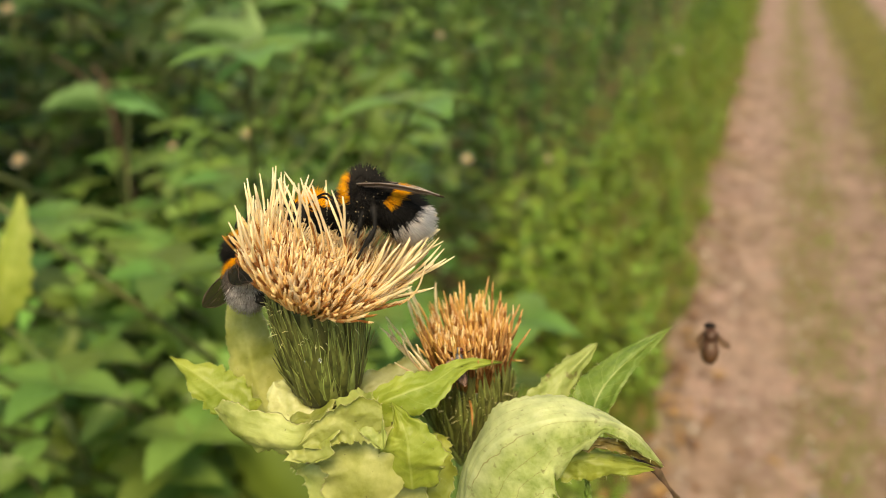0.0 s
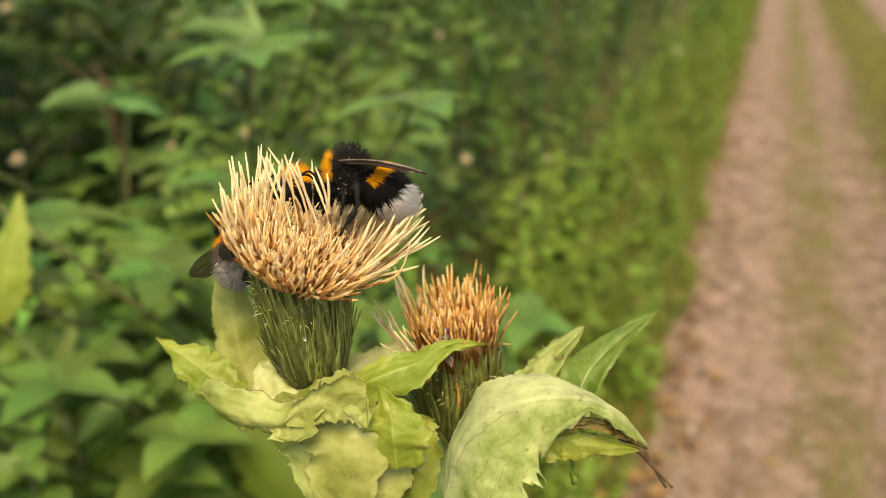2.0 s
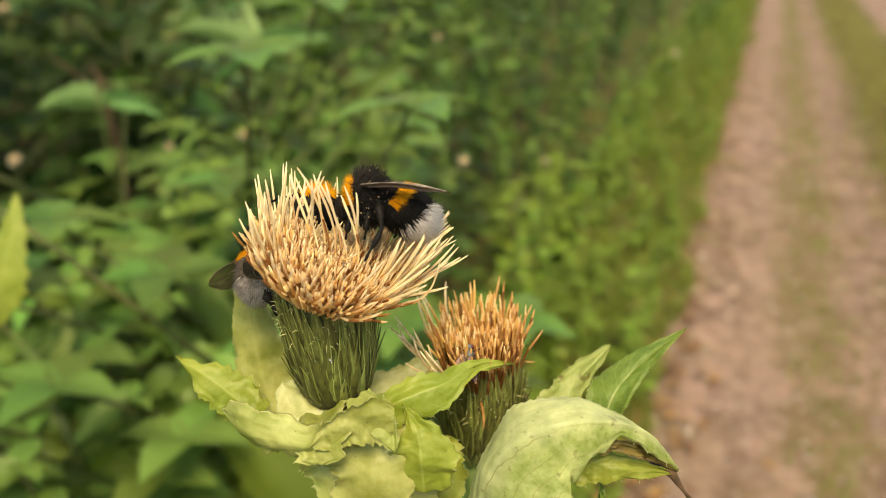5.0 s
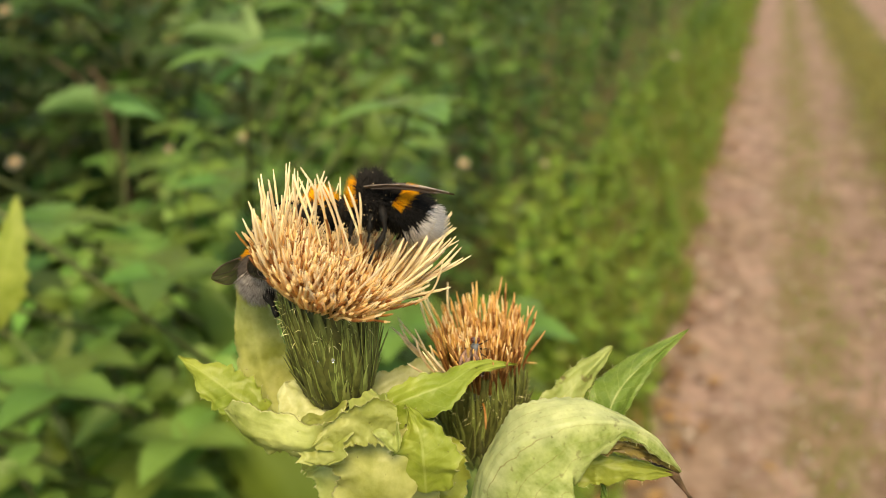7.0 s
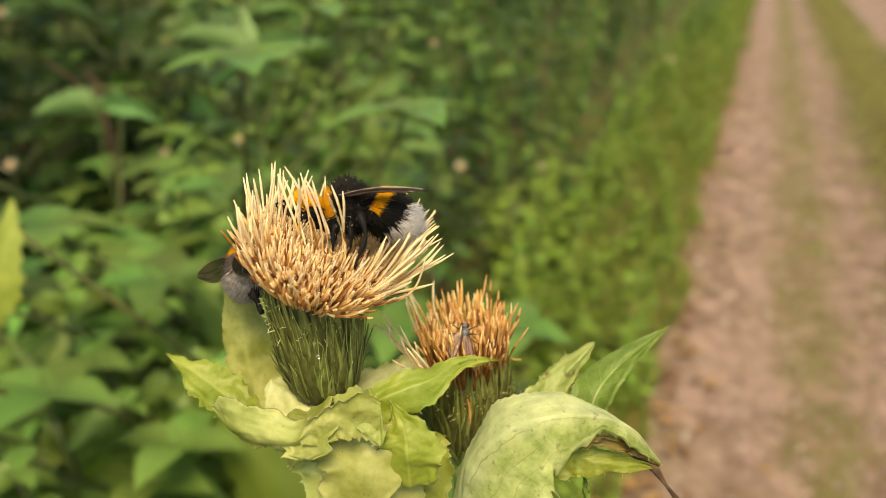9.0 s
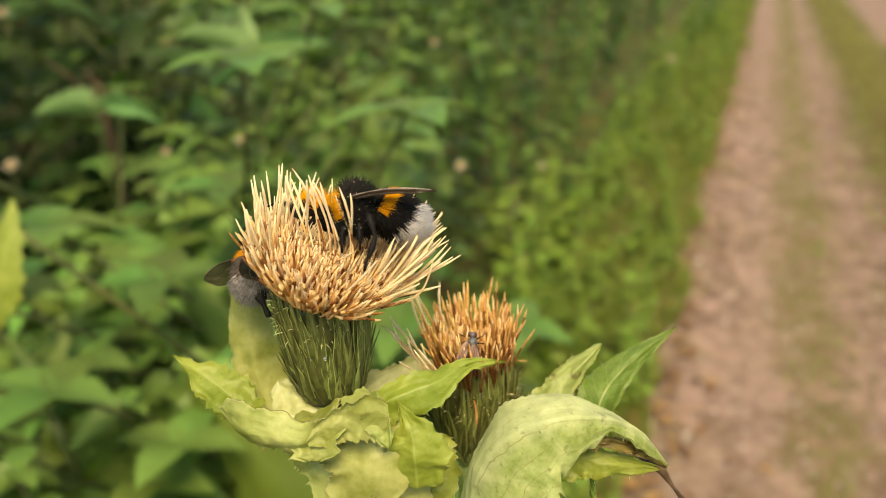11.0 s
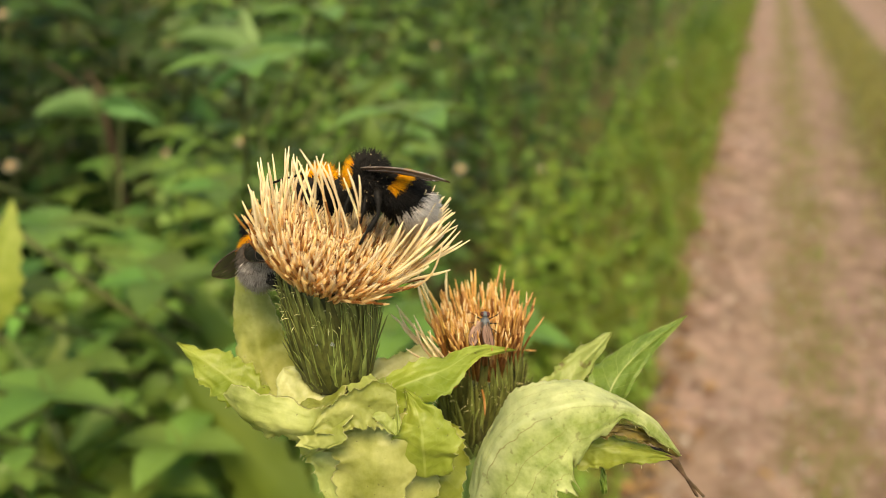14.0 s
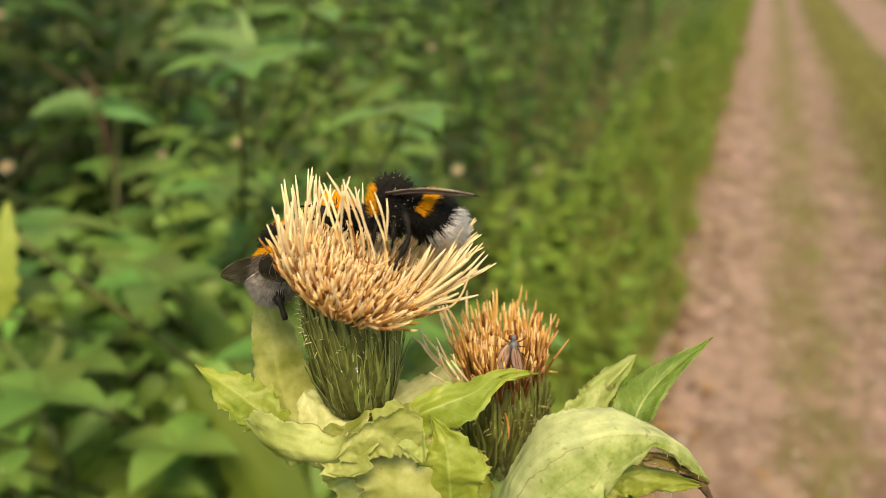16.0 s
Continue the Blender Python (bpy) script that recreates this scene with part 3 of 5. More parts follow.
def blade(name, spine, left, right, side, parent, mat, label="", fold=0.2, wave=0.0006, lobe=0.3, teeth=9, tooth=0.14, base=0.35,
          tip=0.8, curl=0.0, seed=1, n=64, across=22, thick=0.00022, spines=True, whole=local, bulge=0.0, crumple=0.0, side2=None, run_l=None, run_r=None, tooth_l=None):
    """A thistle leaf: a bent midrib, two half-blades of their own width, wavy toothed margins and fine spines.
    spine: four home-view places of a curve, or more that it runs through; left and right: half widths in mm; side: the right
    half's way in (right, up, toward), side2 at the tip; run_l and run_r: how the half widths change along the blade."""
    rnd = random.Random(seed)
    p = [at(*q) for q in spine]
    sva = RIGHT * side[0] + UPV * side[1] + TOWARD * side[2]
    svb = RIGHT * side2[0] + UPV * side2[1] + TOWARD * side2[2] if side2 else sva
    line = [bez(p, i / n) for i in range(n + 1)] if len(p) == 4 else rail(p, n)
    bm = bmesh.new()
    uvl = bm.loops.layers.uv.new("UVMap")
    top, low, uvs = [], [], {}
    spikes = []
    ph = rnd.uniform(0, 6)
    for i in range(n + 1):
        s = i / n
        c = line[i]
        t = (line[min(n, i + 1)] - line[max(0, i - 1)]).normalized()
        sv = sva.lerp(svb, s)
        b = (sv - t * sv.dot(t)).normalized()
        nn = t.cross(b)
        shape = (base + (1 - base) * min(1, s / 0.38) ** 0.8) * (max(0.0, 1 - s) / 0.62 if s > 0.38 else 1.0) ** tip if s > 0.38 else (base + (1 - base) * math.sin(math.pi / 2 * s / 0.38))
        ra, rb = [], []
        for j in range(across + 1):
            q = 2 * j / across - 1
            run = run_r if q > 0 else run_l
            w = (right if q > 0 else left) * 0.001 * max(profile(run, s) if run else shape, 0.012)
            saw = (s * teeth + (0.37 if q > 0 else 0) + 0.35 * noise.noise(Vector((s * 4, 5.0 if q > 0 else 1.0, seed * 2.7)))) % 1.0
            fine = (s * teeth * 2.7 + 0.6 * noise.noise(Vector((s * 6, 2.0 if q > 0 else 8.0, seed * 1.7)))) % 1.0
            jag = 1 - ((tooth if q > 0 or tooth_l is None else tooth_l) * (1 - (saw if saw < 0.75 else (1 - saw) * 3)) + 0.05 * (1 - fine)) * abs(q) ** 4 * 1.6
            jag *= 1 + lobe * noise.noise(Vector((s * 4.5, 3.0 if q > 0 else 0.0, seed * 7.1))) * abs(q)
            aq = abs(q)
            f = fold + curl * aq
            lat = w * jag * aq * math.cos(f) * (1 if q > 0 else -1)
            lift = w * jag * aq * math.sin(f)
            lift += wave * aq * aq * 3.0 * noise.noise(Vector((s * 6.5 + ph, 4.0 if q > 0 else 0.0, seed * 5.7))) * shape
            lift += 0.0006 * noise.noise(Vector((s * 4, q * 2.0, seed * 3.3)))
            lift += 0.00017 * noise.noise(Vector((s * 17, q * 7, seed * 1.3)))
            lift += crumple * 0.001 * (0.4 - abs(noise.noise(Vector((s * 5 + q * 1.2, q * 2.0 - s * 1.5, seed * 4.1)))) * 1.6) * (0.35 + 0.65 * aq)
            lift += bulge * 0.001 * (1 - q * q) * math.sin(math.pi * s)
            pt = c + b * lat + nn * lift
            ra.append(bm.verts.new(whole(pt)))
            rb.append(bm.verts.new(whole(pt - nn * thick)))
            if spines and aq == 1 and rnd.random() < 0.55 and 0.7 < saw < 0.7 + teeth / n * 1.02 and s < 0.97:
                spikes.append((pt, (b * (1 if q > 0 else -1) + t * 0.5 + nn * 0.3).normalized()))
        top.append(ra)
        low.append(rb)
    for i in range(n):
        for j in range(across):
            for g, flip in ((top, False), (low, True)):
                vs = [g[i][j], g[i][j + 1], g[i + 1][j + 1], g[i + 1][j]]
                uv = [(i / n, j / across), (i / n, (j + 1) / across), ((i + 1) / n, (j + 1) / across), ((i + 1) / n, j / across)]
                if flip:
                    vs, uv = vs[::-1], uv[::-1]
                f = bm.faces.new(vs)
                for lp, w in zip(f.loops, uv):
                    lp[uvl].uv = w
        for j, rev in ((0, False), (across, True)):
            vs = [top[i][j], top[i + 1][j], low[i + 1][j], low[i][j]]
            f = bm.faces.new(vs[::-1] if rev else vs)
            for lp in f.loops:
                lp[uvl].uv = (i / n, j / across)
    ob = part(name, bm, mat, parent, label)
    if spikes:
        sm = bmesh.new()
        for pt, way in spikes:
            ln = rnd.uniform(0.0002, 0.0006)
            tube(sm, [whole(pt - way * 0.0002), whole(pt + way * ln * 0.6), whole(pt + way * ln)], [0.00005, 0.00003, 0.00001], 3)
        part("spine_fringe", sm, SPINE, ob)
    return ob


def profile(pairs, s):
    s = min(1.0, max(0.0, s))
    for (a, ra), (b, rb) in zip(pairs, pairs[1:]):
        if s <= b:
            k = (s - a) / (b - a)
            k = k * k * (3 - 2 * k)
            return ra + (rb - ra) * k
    return pairs[-1][1]


# shared meshes of florets, styles and bracts (mm scale, along +z, bent towards +x)
def floret_mesh(name, length, r, bend, look_mats, bands, flare=1.25, seed=0, lobes=True):
    rnd = random.Random(seed)
    bm = bmesh.new()
    n = 8
    pts, rad = [], []
    for i in range(n + 1):
        s = i / n
        pts.append(Vector((bend * length * s * s + 0.00015 * math.sin(s * 7 + seed), 0.0002 * math.sin(s * 5 + seed * 2), length * s)))
        rad.append(r * (0.55 + 0.45 * min(1, s * 2)) * (flare if 0.7 < s < 0.9 else 1.0) * (0.4 if i == n else 1) * rnd.uniform(0.9, 1.1))
    tube(bm, pts, rad, 6, mats=[bands[min(len(bands) - 1, int(i / n * len(bands)))] for i in range(n)])
    # split lobes at the mouth
    for k in range(3 if lobes else 0):
        a = k * 2.1 + seed
        d = Vector((math.cos(a), math.sin(a), 0))
        tube(bm, [pts[-1] + d * r * 0.6, pts[-1] + d * r * 0.7 + Z * r * 1.8, pts[-1] + d * r * 0.8 + Z * r * 3.0],
             [r * 0.42, r * 0.34, r * 0.12], 4, mat=bands[-1])
    return mesh_of(name, bm, look_mats)


mm = 0.001
FLORETS = [floret_mesh("floret", 12 * mm, 0.165 * mm, b, [CREAM, HONEY, RUST, STYLE], bands, 1.05, k, k % 4 == 1)
           for k, (b, bands) in enumerate((
               (0.10, (1, 0, 0, 0, 0)), (0.18, (1, 1, 0, 0, 3, 3)), (0.04, (2, 1, 1, 0, 0)), (0.14, (1, 0, 0, 1, 0)),
               (0.06, (1, 1, 0, 0, 2, 2, 0)), (0.20, (0, 0, 3, 3, 3)), (0.0, (1, 0, 0, 0, 2, 2)), (0.12, (1, 1, 1, 0, 3))))]
STYLES = [floret_mesh("style", 18 * mm, 0.17 * mm, b, [CREAM, HONEY, RUST, STYLE], bands, 1.1, k + 20, False)
          for k, (b, bands) in enumerate((
              (0.24, (1, 0, 3, 3, 3)), (0.16, (2, 1, 3, 3, 3)), (0.30, (0, 3, 3, 3, 3)), (0.12, (1, 0, 3, 3, 3)), (0.27, (2, 2, 0, 3, 3))))]
OLD = [floret_mesh("floret", 13 * mm, 0.175 * mm, b, [AMBER, RUST, CREAM], bands, 1.05, k + 40, False)
       for k, (b, bands) in enumerate((
           (0.05, (1, 1, 1, 0, 0)), (0.10, (1, 1, 0, 0, 2)), (-0.05, (1, 1, 1, 0, 0)), (0.12, (1, 1, 0, 0, 2)), (0.0, (1, 1, 1, 1, 0))))]
WITHERED = [floret_mesh("floret", 13 * mm, 0.19 * mm, b, [AMBER, RUST], (1, 1, 1, t), 1.0, k + 60, False) for k, (b, t) in enumerate(((-0.3, 1), (-0.2, 0), (0.15, 1)))]


def bract_mesh(length, width, seed, mats):
    """A narrow lance-shaped scale with a keel, a paler margin and a short spine."""
    bm = bmesh.new()
    n = 8
    rows = []
    for i in range(n + 1):
        s = i / n
        w = width * 0.5 * (0.25 + 0.75 * math.sin(math.pi * min(0.5, s * 1.4))) * (1 - max(0, s - 0.3) / 0.7) ** 0.8 + 0.00004
        out = 0.00006 + 0.00026 * min(1, s * 3) + 0.0002 * s ** 3
        rows.append([bm.verts.new(Vector((x * w, -out - k, length * s))) for x, k in ((-1, 0), (-0.72, 0.00006), (0, 0.00016), (0.72, 0.00006), (1, 0))])
    for a, b in zip(rows, rows[1:]):
        for k in range(4):
            bm.faces.new((a[k], a[k + 1], b[k + 1], b[k])).material_index = 2 if k in (0, 3) and seed > 1 else 0
    e = Vector((0, -0.0005, length))
    tube(bm, [e - Z * 0.0006, e + Vector((0, -0.0001, 0.0003)), e + Vector((0, -0.0003, 0.0008))], [0.00006, 0.00004, 0.00001], 3, mat=1)
    return mesh_of("bract", bm, mats)


BRACTS = [bract_mesh(9.5 * mm, 1.25 * mm, 1, [BRACT, BRACT_PALE, BRACT_MID]), bract_mesh(8.6 * mm, 1.15 * mm, 2, [BRACT, BRACT_PALE, BRACT_PALE]),
          bract_mesh(10.0 * mm, 1.1 * mm, 3, [BRACT_MID, BRACT_PALE, BRACT]), bract_mesh(6.6 * mm, 1.7 * mm, 4, [BRACT_PALE, SPINE, BRACT_PALE]), bract_mesh(6.8 * mm, 1.6 * mm, 5, [BRACT_MID, BRACT_PALE, BRACT_PALE])]

# bodies of the insects, for the florets that give way to them: place, radius in mm
CLEAR = []


def flower_head(label, base_at, up, tuft_up, prof, height, parent, rows, per_row, seed, top=0.66):
    """The green bud with its scales; returns the part and the frame of its top."""
    rnd = random.Random(seed)
    up = up.normalized()
    u = (RIGHT - up * RIGHT.dot(up)).normalized()
    v = u.cross(up)          # towards the camera's side
    v = -v if v.dot(TOWARD) < 0 else v
    b0 = at(*base_at)
    bm = bmesh.new()
    seg, n = 36, 22
    rings = []
    for i in range(n + 1):
        s = i / n
        r = profile(prof, s) * mm
        rings.append([bm.verts.new(local(b0 + up * height * mm * s + (u * math.cos(a) + v * math.sin(a)) * r))
                      for a in (math.tau * k / seg for k in range(seg))])
    for a, b in zip(rings, rings[1:]):
        for k in range(seg):
            bm.faces.new((a[k], a[(k + 1) % seg], b[(k + 1) % seg], b[k]))
    bm.faces.new(rings[-1])
    bm.faces.new(rings[0])
    bmesh.ops.recalc_face_normals(bm, faces=bm.faces)
    head = part("flower_head", bm, BUD, parent, label)
    count = 0
    for i in range(rows):
        s = -0.03 + top * i / (rows - 1)
        r = profile(prof, s) * mm
        r2 = profile(prof, min(1, s + 0.35)) * mm
        k_row = max(9, int(per_row * r / (6.8 * mm)))
        for k in range(k_row):
            a = math.tau * (k + 0.5 * (i % 2) + rnd.uniform(-0.15, 0.15)) / k_row
            rad = u * math.cos(a) + v * math.sin(a)
            slope = (up * (0.35 * height * mm) + rad * (r2 - r)).normalized()
            out = (rad - slope * rad.dot(slope)).normalized()
            side = slope.cross(out) * -1
            m3 = Matrix((side, -out, slope)).transposed()
            if m3.determinant() < 0:
                m3 = Matrix((-side, -out, slope)).transposed()
            me = BRACTS[3 if rnd.random() < 0.25 else 4] if (i < 3 and rnd.random() < 0.6) else BRACTS[rnd.randrange(3)]
            ob = new("bract", me)
            ob.parent = head
            s2 = s + rnd.uniform(-0.035, 0.035)
            ob.matrix_local = Matrix.Translation(local(b0 + up * height * mm * s2 + rad * profile(prof, s2) * mm)) @ (m3 @ Matrix.Rotation(rnd.uniform(-0.16, 0.16), 3, "Y")).to_4x4() @ Matrix.Scale(rnd.uniform(0.85, 1.15), 4)
            count += 1
    # woolly threads round the rim
    bm = bmesh.new()
    for k in range(120):
        a = rnd.uniform(0, math.tau)
        rad = u * math.cos(a) + v * math.sin(a)
        tang = u * -math.sin(a) + v * math.cos(a)
        s = rnd.uniform(0.70, 1.0)
        q = b0 + up * height * mm * s + rad * (profile(prof, s) * mm)
        way = (rad * rnd.uniform(0.5, 1.2) + up * rnd.uniform(-0.3, 0.9) + tang * rnd.uniform(-0.8, 0.8)).normalized()
        ln = rnd.uniform(0.8, 2.2) * mm
        tube(bm, [local(q), local(q + way * ln * 0.6 + up * 0.1 * ln), local(q + way * ln)], [0.00006, 0.00005, 0.00001], 3)
    part("spine_fringe", bm, SPINE, head)
    t0 = b0 + up * height * mm
    tu = tuft_up.normalized()
    uu = (RIGHT - tu * RIGHT.dot(tu)).normalized()
    vv = uu.cross(tu)
    vv = -vv if vv.dot(TOWARD) < 0 else vv
    return head, t0, tu, uu, vv


def plant_florets(head, frame_, meshes, count, spread_deg, disc, l0, l1, native, seed, name, keep=None, ring=0.0, power=0.5, lean=0.0, deep_k=0.78, shape_k=1.0, back_k=0.0, rim=0.0):
    """Sets florets fanning out from the top of a head; keep(azimuth, tilt) may refuse or rescale one."""
    rnd = random.Random(seed)
    t0, up, u, v = frame_
    made = 0
    for i in range(count * 3):
        if made >= count:
            break
        f = max(ring, rnd.random() ** power) if not ring else ring + (1 - ring) * rnd.random()
        az = i * 2.399963 + rnd.uniform(-0.25, 0.25)
        k = keep(az, f, rnd) if keep else 1.0 - back_k * max(0, -math.sin(az))
        if not k:
            continue
        th = radians(spread_deg * f ** shape_k * (1 + lean * max(0, math.sin(az))) + rnd.uniform(-5, 5))
        rad = u * math.cos(az) + v * math.sin(az)
        root = t0 + rad * (disc * mm * max(f, rim)) - up * 0.6 * mm
        way = (up * math.cos(th) + rad * math.sin(th) + (u * rnd.uniform(-1, 1) + v * rnd.uniform(-1, 1)) * 0.06).normalized()
        ln = rnd.uniform(l0, l1) * k * (1.0 if ring else deep_k + (1 - deep_k) * f)
        # give way to the insects
        for c, r in CLEAR:
            for st in range(3, 12):
                q = root + way * (ln * mm * st / 11)
                if (q - c).length < r:
                    ln = min(ln, ln * (st - 0.6) / 11)
                    break
        if ln < 3.5:
            continue
        x = (up - way * up.dot(way))
        x = x.normalized() if x.length > 0.05 else u.copy()
        x = (Matrix.Rotation(rnd.uniform(-0.7, 0.7), 3, way) @ x).normalized()
        m3 = Matrix((x, way.cross(x), way)).transposed()
        ob = new(name, meshes[rnd.randrange(len(meshes))])
        ob.parent = head
        s = rnd.uniform(0.85, 1.2)
        ob.matrix_local = Matrix.Translation(local(root)) @ m3.to_4x4() @ Matrix.Diagonal((s, s, ln / native, 1))
        made += 1


def floret_mass(head, frame_, meshes, count, spread_deg, disc, l0, l1, native, seed, name, label, lean=0.0, deep_k=0.78, shape_k=1.0):
    """The many florets that cannot be told apart, joined."""
    rnd = random.Random(seed)
    t0, up, u, v = frame_
    srcs = []
    for me in meshes:
        srcs.append(([q.co.copy() for q in me.vertices], [tuple(f.vertices) for f in me.polygons], [f.material_index for f in me.polygons]))
    vs, fs, mi = [], [], []
    for i in range(count):
        f = rnd.random() ** 0.5
        az = i * 2.399963
        th = radians(spread_deg * f ** shape_k * (1 + lean * max(0, math.sin(az))) + rnd.uniform(-6, 6))
        rad = u * math.cos(az) + v * math.sin(az)
        root = t0 + rad * (disc * mm * f) - up * 0.6 * mm
        way = (up * math.cos(th) + rad * math.sin(th) + (u * rnd.uniform(-1, 1) + v * rnd.uniform(-1, 1)) * 0.08).normalized()
        ln = rnd.uniform(l0, l1) * (deep_k + (1 - deep_k) * f) * (1 - 0.25 * max(0, -math.sin(az)))
        for c, r in CLEAR:
            for st in range(3, 12):
                if (root + way * (ln * mm * st / 11) - c).length < r:
                    ln = min(ln, ln * (st - 0.6) / 11)
                    break
        if ln < 3:
            continue
        x = up - way * up.dot(way)
        x = x.normalized() if x.length > 0.05 else u.copy()
        x = (Matrix.Rotation(rnd.uniform(-0.9, 0.9), 3, way) @ x).normalized()
        m = Matrix.Translation(local(root)) @ Matrix((x, way.cross(x), way)).transposed().to_4x4() @ Matrix.Diagonal((1, 1, ln / native, 1))
        src = srcs[rnd.randrange(len(srcs))]
        k = len(vs)
        vs += [m @ q for q in src[0]]
        fs += [tuple(k + j for j in f) for f in src[1]]
        mi += src[2]
    me = raw(name, vs, fs, list(meshes[0].materials), True)
    me.polygons.foreach_set("material_index", mi)
    ob = part(name, me, None, head, label)
    tagged(ob, kind="stuff")


CLEAR += [(at(x, y, d), r * mm) for x, y, d, r in (
    (655, 346, 92, 3.3), (700, 368, 91.5, 3.5), (735, 392, 90.5, 4.0), (750, 412, 89, 3.6), (728, 412, 88, 2.8), (738, 415, 85, 2.6), (570, 372, 101, 3.8), (600, 372, 97, 3.2), (455, 445, 108, 4.2), (443, 497, 107, 4.0))]

MAIN_UP = (Z - RIGHT * 0.035).normalized()
head1, *top1 = flower_head("dark green scaly bud crowned with cream florets", (602, 698, 105.5), MAIN_UP, Z + RIGHT * 0.37 + TOWARD * 0.04,
                           [(0, 3.6), (0.05, 4.8), (0.16, 5.5), (0.40, 5.95), (0.8, 6.15), (1, 6.1)], 18.4, thistle, 12, 27, 5)


def core(head, frame_, r, h, mat, name, drop=1.0):
    """The dense felt of floret bases under the tips."""
    t0, up, u, v = frame_
    bm = bmesh.new()
    rings = []
    for i in range(9):
        a = math.pi / 2 * i / 8
        rr, hh = r * mm * math.cos(a) ** 0.8, h * mm * math.sin(a) - drop * mm
        rings.append([bm.verts.new(local(t0 + up * hh + (u * math.cos(b) + v * math.sin(b)) * rr * (1 + 0.05 * math.sin(b * 9 + i)))) for b in (math.tau * k / 28 for k in range(28))])
    for a, b in zip(rings, rings[1:]):
        for k in range(28):
            bm.faces.new((a[k], a[(k + 1) % 28], b[(k + 1) % 28], b[k]))
    part(name, bm, mat, head, "felted cream floret bases")


def tilted(up):
    """An upright frame for florets: its axis and two ways across it."""
    tu = up.normalized()
    uu = (RIGHT - tu * RIGHT.dot(tu)).normalized()
    vv = uu.cross(tu)
    return [tu, uu, -vv if vv.dot(TOWARD) < 0 else vv]


core(head1, top1, 5.7, 7.8, PAPPUS, "floret_felt")


LOW1 = [top1[0]] + tilted(Z + RIGHT * 0.38 + TOWARD * 0.06)
floret_mass(head1, LOW1, [FLORETS[k] for k in (0, 1, 3, 5, 7, 4, 0, 6, 5, 3)], 2000, 46, 6.0, 6.5, 11.0, 12, 77, "floret_mass", "dense short cream florets", 0.16, shape_k=1.6)


def keep_long(az, f, rnd):
    """Long styles stand round the back and the sides and are sparse in front."""
    front = math.sin(az)
    if front > (0.55 if abs(math.cos(az)) > 0.5 else 0.1) and rnd.random() < 0.92:
        return 0
    return 1.0 + 0.06 * math.cos(az)


plant_florets(head1, LOW1, FLORETS + [FLORETS[4], FLORETS[6]] * 3, 300, 47, 6.0, 7.5, 12.0, 12, 1, "floret", lean=0.16, shape_k=1.6, back_k=0.25)
plant_florets(head1, top1, STYLES, 100, 51, 6.0, 12.0, 14.5, 18, 2, "style", keep_long, ring=0.6)
plant_florets(head1, top1, STYLES, 64, 54, 6.0, 14.8, 17.2, 18, 6, "style", lambda az, f, r: 1.0 if math.cos(az) > 0.72 else 0, ring=0.5, rim=0.92)
plant_florets(head1, top1, STYLES, 16, 50, 6.0, 13.0, 15.0, 18, 7, "style", lambda az, f, r: 1.0 if math.cos(az) < -0.72 else 0, ring=0.7, rim=0.92)


def single_style(head, root, tip, k):
    """One long style from root to tip (home-view places)."""
    a, b = at(*root), at(*tip)
    way = (b - a).normalized()
    x = (Z - way * Z.dot(way)).normalized()
    ob = new("style", STYLES[k % len(STYLES)])
    ob.parent = head
    m3 = Matrix((x, way.cross(x), way)).transposed()
    ob.matrix_local = Matrix.Translation(local(a)) @ m3.to_4x4() @ Matrix.Diagonal((1, 1, (b - a).length / 0.018, 1))


# a few styles stand before the bumblebees
for k, (bx, by, tx, ty) in enumerate(((548, 470, 528, 322), (560, 470, 556, 318), (572, 470, 575, 342), (580, 470, 590, 312), (590, 470, 602, 302), (600, 470, 603, 348),
                                      (606, 480, 622, 330), (618, 480, 636, 338), (628, 480, 663, 352), (634, 480, 676, 360), (640, 490, 646, 372), (562, 480, 545, 306))):
    single_style(head1, (bx, by, 92), (tx, ty, 86.5), k)

for k, (rt, tp) in enumerate((((735, 540, 92), (808, 509, 91.5)), ((600, 452, 90), (640, 480, 88)))):
    single_style(head1, rt, tp, k)


def droplets():
    m = Mat("water_drop", 0.05, 0.5)
    m.colour((0.9, 0.95, 0.9))
    m.b.inputs["Transmission Weight"].default_value = 0.9
    for x, y, d, r in ((587, 602, 94.0, 0.30), (590, 638, 94.6, 0.26), (586, 588, 94.0, 0.16), (563, 640, 94.5, 0.12)):
        bm = bmesh.new()
        ellipsoid(bm, local(at(x, y, d)), (r * mm, r * mm, r * mm * 1.25), seg=12, rings=8)
        part("droplet", bm, m.m, head1, "clear water drop on the scales")


droplets()

head2, *top2 = flower_head("olive bud with withered orange-brown florets", (850, 806, 121), Z + RIGHT * 0.01, Z - RIGHT * 0.09 + TOWARD * 0.05,
                           [(0, 3.0), (0.2, 5.2), (0.5, 6.6), (0.85, 6.5), (1, 5.9)], 17.0, thistle, 12, 28, 15, 0.8)
core(head2, top2, 5.4, 6.0, RUST, "floret_felt")
plant_florets(head2, top2, OLD, 230, 18, 5.4, 10.5, 14.3, 13, 3, "floret", deep_k=0.8)
floret_mass(head2, top2, OLD, 200, 17, 5.4, 8.0, 12.0, 13, 79, "floret_mass", "dense withered amber florets")
plant_florets(head2, top2, WITHERED, 5, 60, 5.3, 3.2, 4.4, 13, 8, "floret", ring=0.75, rim=0.95)
plant_florets(head2, top2, STYLES, 16, 50, 5.4, 12, 16, 18, 4, "style", lambda az, f, r: 1.0 if math.cos(az) < -0.5 else 0, ring=0.8)


